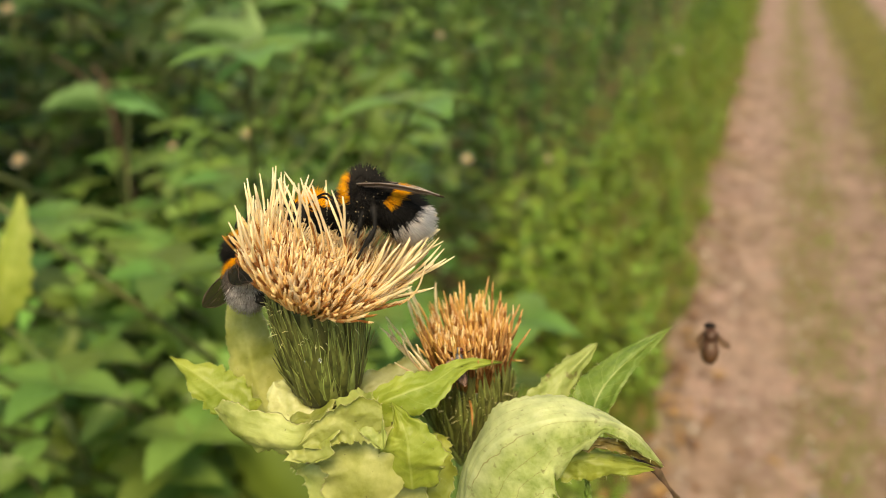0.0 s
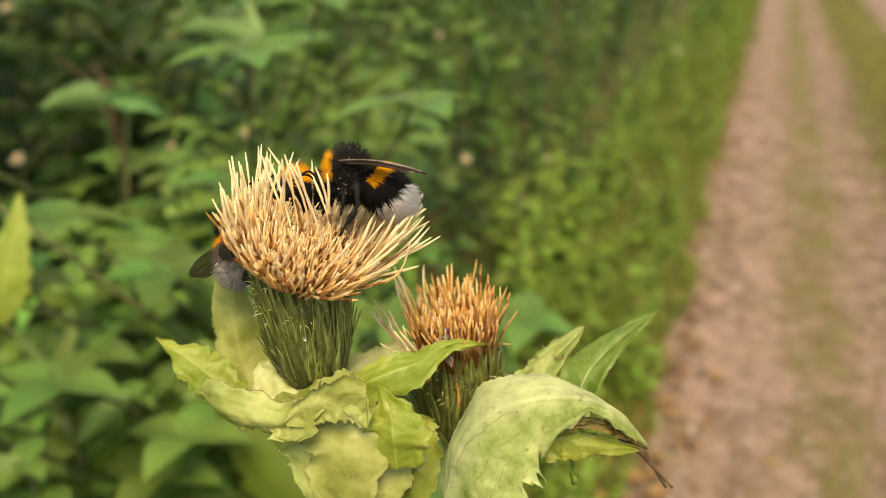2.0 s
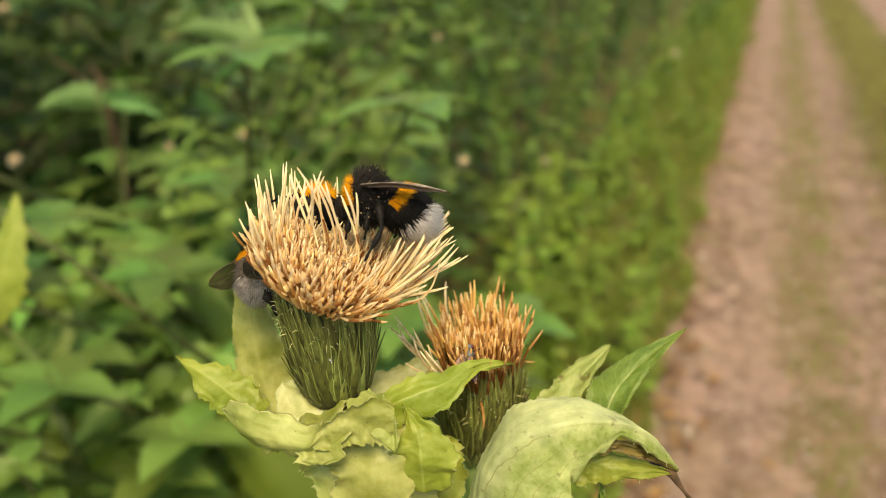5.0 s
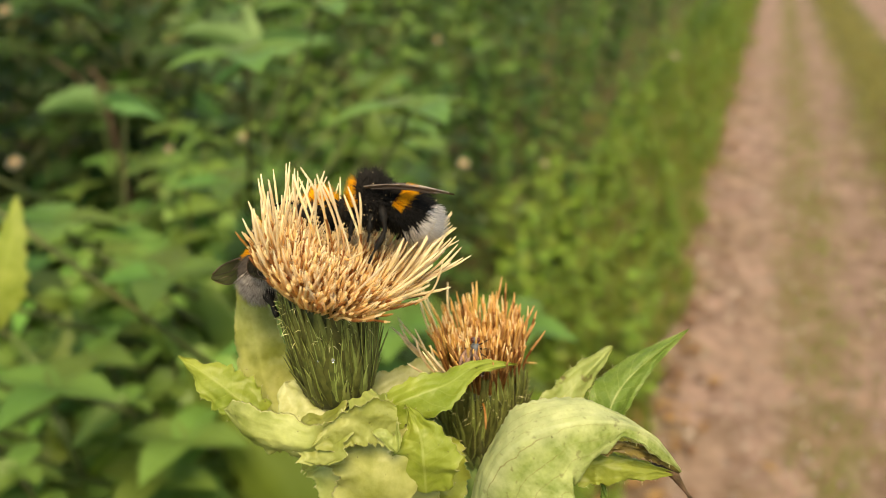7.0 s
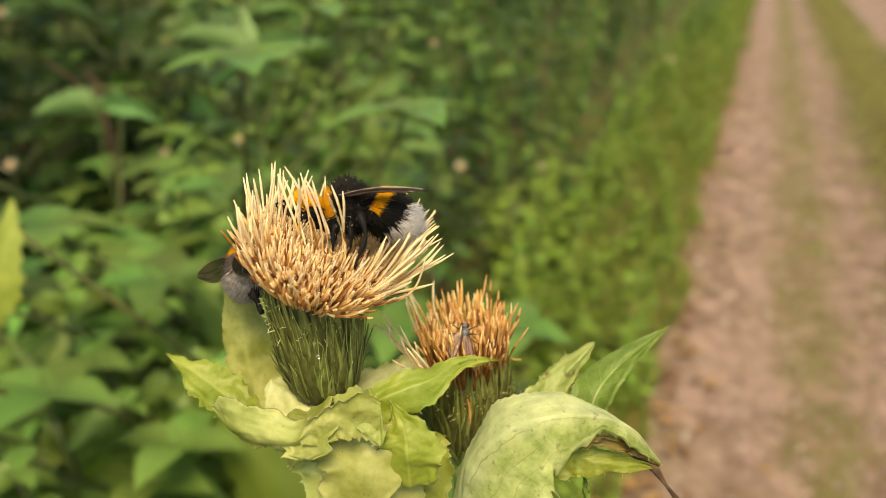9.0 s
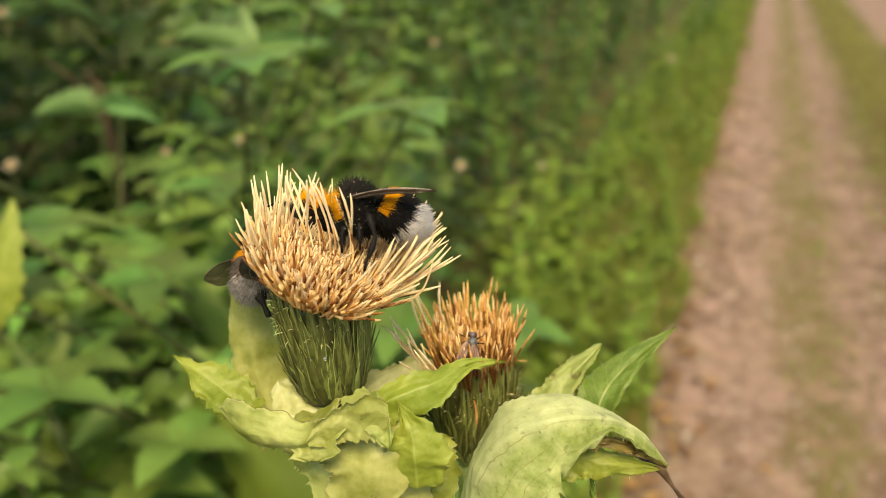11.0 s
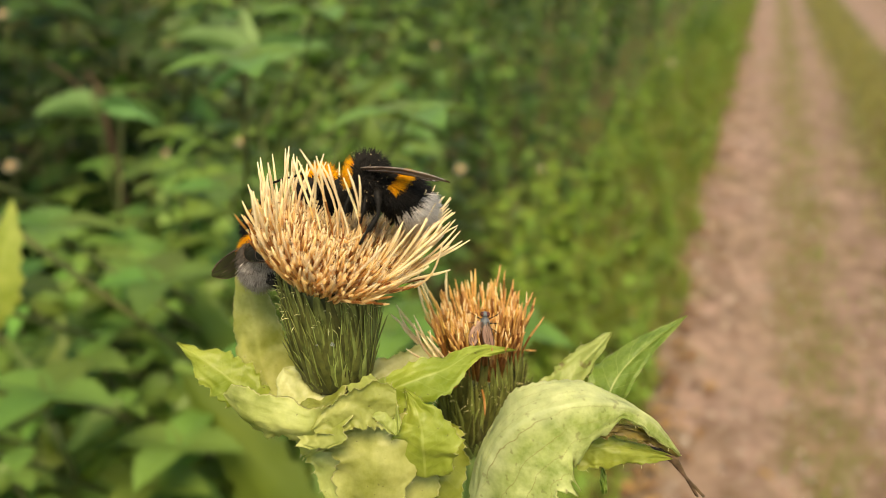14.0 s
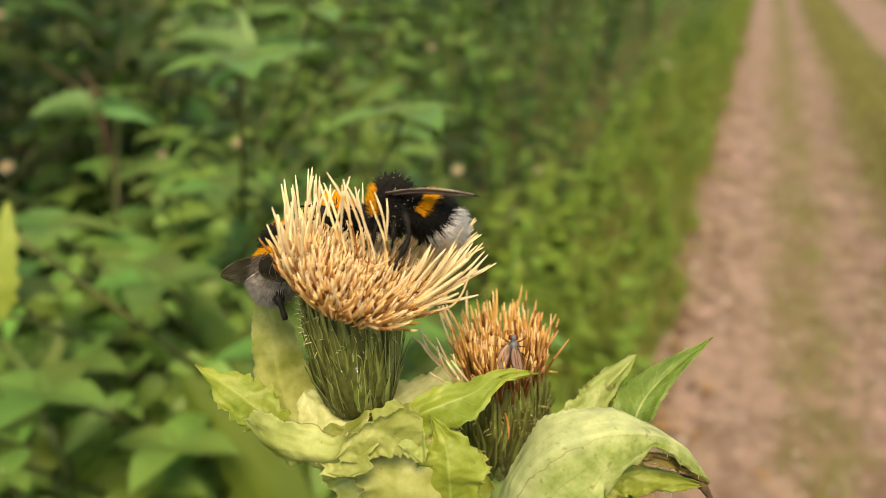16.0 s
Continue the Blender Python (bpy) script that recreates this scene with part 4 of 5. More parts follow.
def stems():
    bm = bmesh.new()
    b1, b2 = at(602, 698, 105.5), at(850, 806, 121)
    j = b1 - Z * 0.075 + RIGHT * 0.006
    pts = rail([b1 + Z * 0.0008, b1 - Z * 0.02, j, j + (FOOT - j) * 0.35 - Z * 0.10, FOOT + Z * 0.35 + RIGHT * 0.03, FOOT - Z * 0.02], 30)
    tube(bm, [local(p) for p in pts], [0.0030 + 0.0028 * i / 30 for i in range(31)], 12)
    part("stem", bm, STEM, thistle, "ribbed pale green stem")
    bm = bmesh.new()
    tube(bm, [local(p) for p in rail([b2 + Z * 0.0008, b2 - Z * 0.015, b2 - Z * 0.04 - RIGHT * 0.006, j - Z * 0.012], 12)], 0.0027, 10)
    part("side_stem", bm, STEM, thistle)


stems()

# the collar of pale leaves under the heads
blade("bract_leaf", [(505, 760, 110), (462, 690, 112), (462, 600, 111), (428, 492, 109)], 5.2, 5.5, (1, 0.1, 0), thistle, PALE, "upright pale leaf behind the bud", lobe=0.08, fold=0.25, teeth=7, tooth=0.05, base=0.8, tip=0.45, seed=1, crumple=0.20)
blade("bract_leaf", [(462, 738, 104), (420, 702, 103), (388, 676, 104), (318, 630, 106)], 4.6, 4.2, (0.6, 0.8, -0.2), thistle, GREENISH, "small spiny side leaf", fold=0.3, teeth=7, tooth=0.16, seed=2, crumple=0.36,
      run_l=[(0, 0.8), (0.35, 1), (0.7, 0.9), (0.85, 0.35), (1, 0.05)], run_r=[(0, 0.8), (0.4, 1), (0.7, 0.8), (0.85, 0.3), (1, 0.05)])
blade("bract_leaf", [(620, 775, 98), (560, 782, 92.5), (500, 768, 91.5), (445, 752, 93), (402, 722, 97)], 4.4, 3.7, (0.0, 1, 0.42), thistle, PALE, "cupped pale leaf lobe", fold=0.25, teeth=7, tooth=0.1, seed=3, bulge=-1.2, lobe=0.22, crumple=0.32,
      run_l=[(0, 0.6), (0.3, 1), (0.75, 1), (0.9, 0.6), (1, 0.05)], run_r=[(0, 0.5), (0.3, 0.8), (0.8, 0.85), (0.93, 0.6), (1, 0.05)])
blade("bract_leaf", [(560, 770, 100), (548, 745, 101), (535, 715, 102), (505, 678, 104)], 4.6, 4.6, (1, -0.3, 0.1), thistle, LIT_PALE, "bright inner leaf lobe against the bud", lobe=0.1, fold=0.2, teeth=5, tooth=0.08, base=0.9, tip=0.35, seed=44, crumple=0.3)
blade("bract_leaf", [(572, 735, 99), (568, 760, 94.5), (562, 785, 91.5), (566, 822, 91.5)], 4.4, 6.6, (1, 0.2, 0.1), thistle, PALE, "rounded pale leaf lobe", fold=0.3, teeth=5, tooth=0.1, seed=31, lobe=0.25, crumple=0.32,
      run_l=[(0, 0.8), (0.6, 1), (0.9, 0.7), (1, 0.3)], run_r=[(0, 0.6), (0.6, 0.9), (0.92, 0.8), (1, 0.3)])
blade("bract_leaf", [(556, 790, 91), (600, 757, 90), (645, 745, 89.5), (702, 742, 91)], 3.4, 4.2, (0.1, -1, -0.12), thistle, PALE, "cupped pale leaf lobe with a jagged margin", fold=0.2, teeth=6, tooth=0.16, seed=4, bulge=1.0, lobe=0.25, crumple=0.28,
      run_l=[(0, 0.1), (0.25, 0.6), (0.6, 1), (0.9, 1), (1, 0.7)], run_r=[(0, 0.2), (0.3, 0.8), (0.7, 1), (0.9, 1), (1, 0.7)])
blade("bract_leaf", [(640, 700, 98), (672, 725, 94), (695, 750, 91), (702, 800, 91)], 3.6, 2.6, (1, 0.25, 0.1), thistle, PALE, "narrow bright leaf lobe", fold=0.3, teeth=5, tooth=0.12, seed=41, lobe=0.15, crumple=0.24, base=0.8, tip=0.5)
blade("bract_leaf", [(655, 735, 98), (725, 705, 96.5), (790, 680, 98), (845, 648, 101), (914, 645, 104)], 3.2, 4.6, (0.2, -1, 0.3), thistle, GREENISH, "long pale leaf with a sharp tip", lobe=0.15, fold=0.3, teeth=9, tooth=0.12, seed=5, crumple=0.28,
      run_l=[(0, 0.7), (0.35, 1), (0.6, 0.55), (0.8, 0.3), (1, 0.03)], run_r=[(0, 0.8), (0.3, 1), (0.46, 1), (0.62, 0.5), (0.8, 0.26), (1, 0.03)])
blade("bract_leaf", [(618, 745, 106), (672, 690, 108), (730, 668, 109), (800, 655, 110)], 4.0, 5.5, (0.3, -1, 0.2), thistle, LIT_PALE, "broad pale leaf behind the bud", fold=0.2, teeth=6, tooth=0.12, base=0.85, tip=0.3, seed=21, crumple=0.28)
blade("bract_leaf", [(755, 870, 96), (748, 815, 92), (756, 770, 92.5), (718, 715, 96)], 5.2, 6.0, (1, 0.15, 0.2), thistle, GREENISH, "small upright leaf lobe", fold=0.25, teeth=6, tooth=0.13, seed=6, crumple=0.32,
      run_l=[(0, 0.9), (0.35, 1), (0.62, 0.8), (0.8, 0.3), (1, 0.03)], run_r=[(0, 0.8), (0.4, 1), (0.62, 0.85), (0.8, 0.25), (1, 0.03)])
blade("bract_leaf", [(640, 752, 96.5), (668, 785, 93), (672, 860, 92), (660, 970, 97)], 9.0, 8.6, (1, 0, 0), thistle, PALE, "wrinkled hanging pale leaf", fold=-0.25, teeth=9, tooth=0.1, base=0.75, tip=0.35, seed=7, wave=0.001, crumple=0.40)
blade("bract_leaf", [(775, 770, 106), (775, 810, 103), (780, 880, 102), (775, 970, 104)], 5.6, 5.4, (1, 0, 0.2), thistle, PALE_GREEN, "hanging pale leaf", fold=-0.3, teeth=7, tooth=0.1, base=0.7, tip=0.4, seed=8, crumple=0.32)
blade("bract_leaf", [(690, 760, 103), (705, 790, 99), (712, 860, 98), (705, 970, 100)], 7.5, 7.5, (1, 0, 0.1), thistle, PALE, "hanging pale leaf", fold=-0.2, teeth=7, tooth=0.08, base=0.85, tip=0.3, seed=61, crumple=0.32)
blade("bract_leaf", [(560, 775, 100), (585, 800, 97), (600, 840, 97), (612, 930, 99)], 5.0, 5.0, (1, 0.1, 0.1), thistle, PALE, "hanging pale leaf", fold=-0.2, teeth=7, tooth=0.08, base=0.8, tip=0.35, seed=62, crumple=0.32)
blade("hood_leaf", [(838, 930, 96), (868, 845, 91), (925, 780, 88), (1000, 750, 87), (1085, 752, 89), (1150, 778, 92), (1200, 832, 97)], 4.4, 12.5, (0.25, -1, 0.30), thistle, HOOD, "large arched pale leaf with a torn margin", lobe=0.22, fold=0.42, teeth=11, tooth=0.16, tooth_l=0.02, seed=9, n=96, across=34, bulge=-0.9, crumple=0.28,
      run_l=[(0, 0.9), (0.3, 1), (0.55, 0.95), (0.7, 0.55), (0.85, 0.2), (1, 0.05)], run_r=[(0, 1), (0.42, 1), (0.56, 0.72), (0.66, 0.36), (0.70, 0.15), (0.85, 0.17), (1, 0.04)])
blade("bract_leaf", [(1015, 835, 95), (1065, 812, 93), (1120, 825, 93), (1190, 838, 97)], 2.0, 3.0, (0.1, -1, 0.2), thistle, PALE_GREEN, "pale underside of a leaf lobe", fold=0.2, teeth=6, tooth=0.1, base=0.8, tip=0.6, seed=10, crumple=0.16)
blade("bract_leaf", [(1050, 800, 92), (1090, 778, 91), (1140, 785, 92), (1198, 835, 97)], 1.3, 1.5, (0.2, -1, -0.3), thistle, BROWNED, "browned curling margin of the torn leaf", fold=-0.5, teeth=9, tooth=0.25, base=0.3, tip=0.5, seed=14, lobe=0.3, crumple=0.2, spines=False)
blade("side_leaf", [(1075, 790, 104), (1062, 690, 105), (1125, 655, 107), (1218, 583, 110)], 4.5, 3.8, (0.6, -0.6, 0.2), thistle, FRESH, "green side leaf with a fine tip", lobe=0.1, fold=0.55, teeth=9, tooth=0.04, base=0.5, tip=0.85, seed=11, crumple=0.16)
blade("side_leaf", [(970, 735, 106), (1000, 695, 107), (1040, 660, 108), (1084, 612, 109)], 3.2, 2.8, (0.7, -0.6, 0.1), thistle, PALE_SPOT, "yellowish leaf with brown spots", fold=0.3, teeth=5, tooth=0.12, base=0.8, tip=0.6, seed=12, crumple=0.16)
blade("bract_leaf", [(1070, 900, 99), (1071, 880, 98), (1068, 860, 97), (1064, 838, 97)], 0.6, 0.6, (1, 0, 0.2), thistle, FRESH, "narrow green leaf tip", fold=0.4, teeth=2, tooth=0.05, base=0.9, tip=0.8, seed=13, spines=False)


def tendril():
    """The withered tip: a dark shrunken knot that runs out into a few twisted fibres."""
    rnd = random.Random(3)
    tip = None
    for k in range(6):
        ox, oy = rnd.uniform(-3, 3), rnd.uniform(-3, 3)
        pts = rail([at(1158 + ox * 4, 822 + oy * 2, 96.5), at(1188 + ox, 832 + oy * 2, 97), at(1200 + ox, 850 + oy, 97.5), at(1214 + ox, 870 + oy, 98), at(1240 + 2 * ox, 905, 99)], 26)
        pts = [p + RIGHT * 0.00016 * math.sin(i * 0.45 + k * 1.1) + TOWARD * 0.00016 * math.cos(i * 0.45 + k * 1.1) for i, p in enumerate(pts)]
        bm = bmesh.new()
        tube(bm, [local(p) for p in pts], [0.00022 * (0.7 + (2.6 if k == 0 else 1.4) * math.exp(-((i - 8) / 4) ** 2)) * rnd.uniform(0.75, 1.25) for i in range(27)], 6)
        if tip:
            part("fibre", bm, DRY, tip)
        else:
            tip = part("dry_tip", bm, DRY, thistle, "withered dark brown twisted leaf tip")


tendril()


# ---- neighbours of the thistle, out of focus ----
def neighbour(name, label, foot, rows, stem_pts, thick):
    """A neighbouring plant with its stem to the ground and a few blades."""
    foot = Vector((foot[0], foot[1], bank(*foot)))
    ob = thing(name, foot, label, "herb")
    bm = bmesh.new()
    pts = rail([at(*p) for p in stem_pts] + [foot - Z * 0.01], 16)
    tube(bm, [p - foot for p in pts], [(0.4 + 0.6 * i / 16) * (thick or 0.0038) for i in range(17)], 8)
    part("stem", bm, HERB_STEM, ob)
    for i, (spine, w, side, mat) in enumerate(rows):
        blade("leaf", spine, w, w, side, ob, mat, fold=0.3, teeth=7, tooth=0.18, lobe=0.25, base=0.4, tip=0.7, seed=40 + i, n=40, across=8,
              spines=False, whole=lambda p: p - foot, thick=0.0004)
    return ob


MIDGREEN = herb_green("soft_green_leaf", (0.075, 0.125, 0.016), (0.14, 0.215, 0.03), (0.3, 0.42, 0.05), island=False, value=0.3)


OLIVE = herb_green("olive_green_leaf", (0.065, 0.135, 0.02), (0.135, 0.23, 0.035), (0.18, 0.30, 0.04), island=False, value=0.2)


def deep(rows, k):
    return [([(x, y, d * k) for x, y, d in sp], w * k, side, mat) for sp, w, side, mat in rows]


neighbour("green_thistle", "neighbouring thistle with broad soft green leaves", (-0.52, 0.62),
          deep([([(520, 905, 190), (470, 850, 185), (380, 720, 185), (262, 555, 190)], 5, (0.8, 0.6, 0.2), MIDGREEN),
                ([(520, 905, 192), (500, 800, 187), (440, 680, 187), (370, 500, 190)], 12, (1, 0.3, 0.2), HERB_E),
                ([(540, 930, 198), (600, 800, 195), (640, 700, 195), (660, 610, 198)], 8, (1, 0.2, 0.2), MIDGREEN),
                ([(580, 980, 172), (480, 860, 166), (400, 760, 166), (326, 640, 172)], 15, (0.8, 0.6, 0.3), OLIVE),
                ([(430, 720, 196), (390, 620, 190), (350, 540, 188), (296, 480, 192)], 15, (0.7, 0.4, 0.7), HERB_E),
                ([(420, 720, 200), (350, 660, 192), (310, 610, 190), (250, 585, 192)], 13, (0.3, 0.8, 0.7), HERB_E),
                ([(500, 960, 190), (440, 900, 184), (380, 820, 182), (300, 730, 186)], 9, (0.7, -0.7, 0.5), MIDGREEN),
                ([(510, 960, 190), (430, 930, 182), (360, 890, 178), (270, 860, 180)], 8, (0.3, -1, 0.6), MIDGREEN)], 2.5),
          [(525, 905, 478), (560, 1000, 490)], None)
neighbour("pale_thistle", "pale young thistle out of focus beside the track", (-0.60, 0.42),
          deep([([(92, 715, 260), (92, 670, 255), (114, 620, 258), (124, 552, 262)], 6, (1, 0, 0), FRESH),
                ([(88, 715, 260), (72, 680, 255), (52, 630, 258), (14, 585, 262)], 5, (1, 0.3, 0), FRESH),
                ([(130, 800, 262), (110, 790, 255), (80, 800, 250), (70, 870, 250)], 9, (0.8, -0.4, 0.2), FRESH),
                ([(150, 850, 262), (180, 820, 258), (220, 760, 255), (265, 700, 258)], 4, (0.7, -0.7, 0.1), MIDGREEN),
                ([(150, 850, 262), (140, 880, 258), (60, 860, 255), (10, 850, 258)], 5, (0.1, 1, 0.2), DEEP)], 1.7),
          [(92, 715, 446), (120, 790, 448), (150, 850, 450)], None)
neighbour("yellow_green_thistle", "yellowish leaf tip of a thistle out of focus", (-0.62, 0.20),
          deep([([(-20, 580, 200), (0, 510, 198), (18, 440, 198), (30, 345, 200)], 9, (1, 0.2, 0), GREENISH)], 1.7),
          [(-22, 580, 340), (-60, 700, 350)], None)
ROSETTE = herb_green("rosette_leaf", (0.12, 0.26, 0.085), (0.22, 0.40, 0.145), (0.22, 0.42, 0.10), island=False, value=0.3)
neighbour("rosette_herb", "tall herb with a whorl of pointed green leaves", (-0.58, 0.78),
          [([(455, 90, 702), (420, 70, 694), (370, 45, 686), (315, 62, 686)], 19.0, (0.2, 1, 0.6), ROSETTE),
           ([(455, 90, 702), (490, 70, 694), (530, 60, 690), (590, 72, 690)], 19.0, (-0.2, 1, 0.6), ROSETTE),
           ([(455, 90, 702), (440, 110, 690), (410, 130, 682), (375, 150, 679)], 16.0, (0.6, 0.8, 0.6), ROSETTE),
           ([(455, 90, 702), (470, 110, 690), (500, 130, 682), (545, 125, 679)], 16.0, (-0.5, 0.8, 0.6), ROSETTE),
           ([(455, 90, 702), (450, 70, 706), (445, 40, 714), (430, 0, 718)], 11.2, (1, 0, 0.3), ROSETTE)],
          [(455, 88, 704), (460, 250, 714)], 0.002)
neighbour("paired_leaf_herb", "herb with a pair of long bluish green leaves", (-0.66, 0.585),
          [([(192, 185, 624), (150, 172, 616), (110, 178, 612), (66, 200, 612)], 17.0, (0.1, 1, 0.6), ROSETTE),
           ([(192, 185, 624), (220, 172, 616), (250, 180, 612), (288, 215, 612)], 15.0, (-0.1, 1, 0.6), ROSETTE)],
          [(192, 183, 626), (205, 320, 633)], 0.002)
neighbour("broad_leaf_plant", "plant with broad light green leaves", (-0.49, 0.70),
          [([(670, 260, 663), (660, 240, 655), (655, 215, 654), (668, 180, 655)], 14.6, (1, 0.1, 0.3), HERB_A),
           ([(670, 260, 663), (690, 255, 655), (710, 255, 654), (745, 290, 655)], 12.9, (0.3, 1, 0.4), HERB_A),
           ([(320, 330, 546), (300, 320, 538), (290, 350, 534), (320, 385, 538)], 13.7, (1, 0.3, 0.4), HERB_A),
           ([(640, 190, 671), (650, 160, 667), (690, 120, 663), (740, 125, 663)], 11.2, (0.3, 1, 0.3), HERB_A)],
          [(672, 262, 665), (676, 420, 679)], 0.002)


def dead_stalk():
    foot = Vector((-0.8, 0.72, bank(-0.8, 0.72)))
    ob = thing("dead_stalk", foot, "bent dry brown stalk among the herbs", "stalk")
    bm = bmesh.new()
    for a, b, c in (((90, 105, 790), (150, 150, 792), (205, 240, 795)), ((170, 130, 800), (190, 170, 800), (210, 260, 800)), ((200, 150, 790), (195, 200, 792), (215, 300, 795))):
        tube(bm, [p - foot for p in rail([at(*a), at(*b), at(*c), foot + Z * 0.1], 12)], 0.0012, 6)
    tube(bm, [Z * 0.12, Vector((0, 0, -0.01))], 0.005, 6)
    part("stalk", bm, soft_mat("dead_stalk_brown", (0.06, 0.036, 0.02), (0.12, 0.074, 0.042), 40, 0.85, 0.3), ob)


dead_stalk()


def wild_flower(label, x, y, d, r, mat, petals=9):
    """A small flower on a thin stem, seen far behind."""
    c = at(x, y, d)
    foot = Vector((c.x - 0.03, c.y + 0.03, bank(c.x - 0.03, c.y + 0.03)))
    ob = thing("wild_flower", foot, label, "flower", "wild flowers on the bank")
    bm = bmesh.new()
    tube(bm, [p - foot for p in rail([c, c - Z * 0.08, foot + Z * 0.05, foot - Z * 0.01], 8)], 0.0012, 5)
    part("stem", bm, HERB_STEM, ob)
    vs, fs = [], []
    face = (TOWARD + Z * 0.8).normalized()
    for ring, k in ((1.0, petals), (0.6, petals - 2)):
        for i in range(k):
            a = math.tau * i / k + ring
            e1 = face.orthogonal().normalized()
            e2 = face.cross(e1)
            way = e1 * math.cos(a) + e2 * math.sin(a) + face * (0.25 + 0.6 * (1 - ring))
            add_leaf(vs, fs, c - foot, way, face, r * ring, r * 0.45, 0.2, 0.1, 3)
    part("petals", raw("petals", vs, fs, mat), None, ob)
    bm = bmesh.new()
    ellipsoid(bm, c - foot + face * 0.002, (r * 0.28,) * 3, seg=10, rings=8)
    part("flower_centre", bm, AMBER, ob)


PETAL_PALE = herb_green("petal_pale", (0.24, 0.21, 0.15), (0.38, 0.34, 0.26), (0.5, 0.45, 0.33), value=0.2)
PETAL_ORANGE = herb_green("petal_orange", (0.42, 0.17, 0.02), (0.55, 0.26, 0.03), (0.5, 0.25, 0.03), value=0.2)
PETAL_YELLOW = herb_green("petal_yellow", (0.62, 0.58, 0.05), (0.75, 0.70, 0.08), (0.7, 0.65, 0.05), value=0.2)
for fx, fy, fd, fr in ((28, 288, 800, 13), (432, 243, 950, 12), (300, 265, 900, 9), (821, 290, 1000, 13), (775, 72, 1300, 12), (1195, 100, 2600, 22), (10, 20, 800, 13), (965, 290, 1100, 9)):
    wild_flower("small faded cream flower on a thin stem", fx, fy, fd, fr * 0.8 * mm, PETAL_PALE)
wild_flower("small orange flower out of focus", 195, 640, 500, 7 * mm, PETAL_ORANGE)
wild_flower("bright yellow flower out of focus", 180, 868, 500, 13 * mm, PETAL_YELLOW)


# ---- insects ----
def fur(bm, spots, rnd, length, radius):
    """Fine tapered hairs; spots: (place, outward, lean)."""
    for p, nrm, lean in spots:
        ln = length * rnd.uniform(0.6, 1.25)
        w = (nrm + lean + Vector((rnd.uniform(-1, 1), rnd.uniform(-1, 1), rnd.uniform(-1, 1))) * 0.28).normalized()
        a = w.orthogonal().normalized() * radius
        b = w.cross(a)
        base = [bm.verts.new(p - nrm * 0.0001 + a * math.cos(k) + b * math.sin(k)) for k in (0, 2.094, 4.189)]
        mid = p + w * ln * 0.6 + lean * ln * 0.1
        tip = bm.verts.new(mid + (w + lean * 0.5).normalized() * ln * 0.4)
        for k in range(3):
            bm.faces.new((base[k], base[(k + 1) % 3], tip))


def shell_points(n, rnd, c, r, rot, test):
    """Random places on an ellipsoid that pass test(unit direction)."""
    out = []
    while len(out) < n:
        d = Vector((rnd.gauss(0, 1), rnd.gauss(0, 1), rnd.gauss(0, 1))).normalized()
        if not test(d):
            continue
        p = rot @ Vector((d.x * r[0], d.y * r[1], d.z * r[2])) + c
        nr = (rot @ Vector((d.x / r[0], d.y / r[1], d.z / r[2]))).normalized()
        out.append((p, nr))
    return out


def hair_mat(name, a, b, rough=0.55, thru=None):
    return soft_mat(name, a, b, 1500, rough, 0.5, thru, 0.2 if thru else 0.0, island=True, spec=0.12)


BLACK = hair_mat("black_hair", (0.006, 0.006, 0.006), (0.016, 0.014, 0.013))
SHELL = soft_mat("black_shell", (0.006, 0.005, 0.005), (0.013, 0.011, 0.010), 900, 0.7, 0.2, spec=0.06)
ORANGE = hair_mat("orange_hair", (0.70, 0.26, 0.012), (0.86, 0.42, 0.03), 0.6, (0.9, 0.45, 0.03))
WHITE = hair_mat("white_hair", (0.86, 0.78, 0.74), (0.95, 0.89, 0.86), 0.6, (0.9, 0.82, 0.77))
GREY = hair_mat("grey_hair", (0.17, 0.14, 0.13), (0.74, 0.69, 0.66), 0.6, (0.5, 0.45, 0.4))
DUSK = hair_mat("dusky_hair", (0.03, 0.024, 0.02), (0.20, 0.17, 0.15), 0.6)
BROWN = soft_mat("brown_shell", (0.032, 0.013, 0.006), (0.085, 0.034, 0.015), 700, 0.4, 0.2)


def wing_mat(name="wing_membrane", clear=0.30, a=(0.07, 0.045, 0.028), b=(0.15, 0.11, 0.08), tint=(0.5, 0.42, 0.32)):
    m = Mat(name, 0.38, 0.3)
    m.colour(m.ramp(m.noise(500, 3), (0.35, a), (0.7, b)))
    tr = m.node("ShaderNodeBsdfTransparent")
    tr.inputs[0].default_value = (*tint, 1)
    mx = m.node("ShaderNodeMixShader")
    mx.inputs[0].default_value = clear
    m.link(m.b.outputs[0], mx.inputs[1])
    m.link(tr.outputs[0], mx.inputs[2])
    m.link(mx.outputs[0], m.t.nodes["Material Output"].inputs[0])
    return m.m


WING = wing_mat("wing_membrane", 0.22, (0.045, 0.026, 0.016), (0.12, 0.08, 0.055))
DARK_WING = wing_mat("dark_membrane", 0.34, (0.007, 0.006, 0.002), (0.02, 0.017, 0.008), (0.36, 0.38, 0.16))
DARK_WING.node_tree.nodes["Principled BSDF"].inputs["Specular IOR Level"].default_value = 0.08
CLEAR_WING = wing_mat("clear_membrane", 0.94)
PINK_WING = wing_mat("pinkish_membrane", 0.45, (0.30, 0.17, 0.13), (0.52, 0.34, 0.28))
VEIN = soft_mat("wing_vein", (0.03, 0.018, 0.01), (0.07, 0.04, 0.02), 800, 0.4, 0.2)
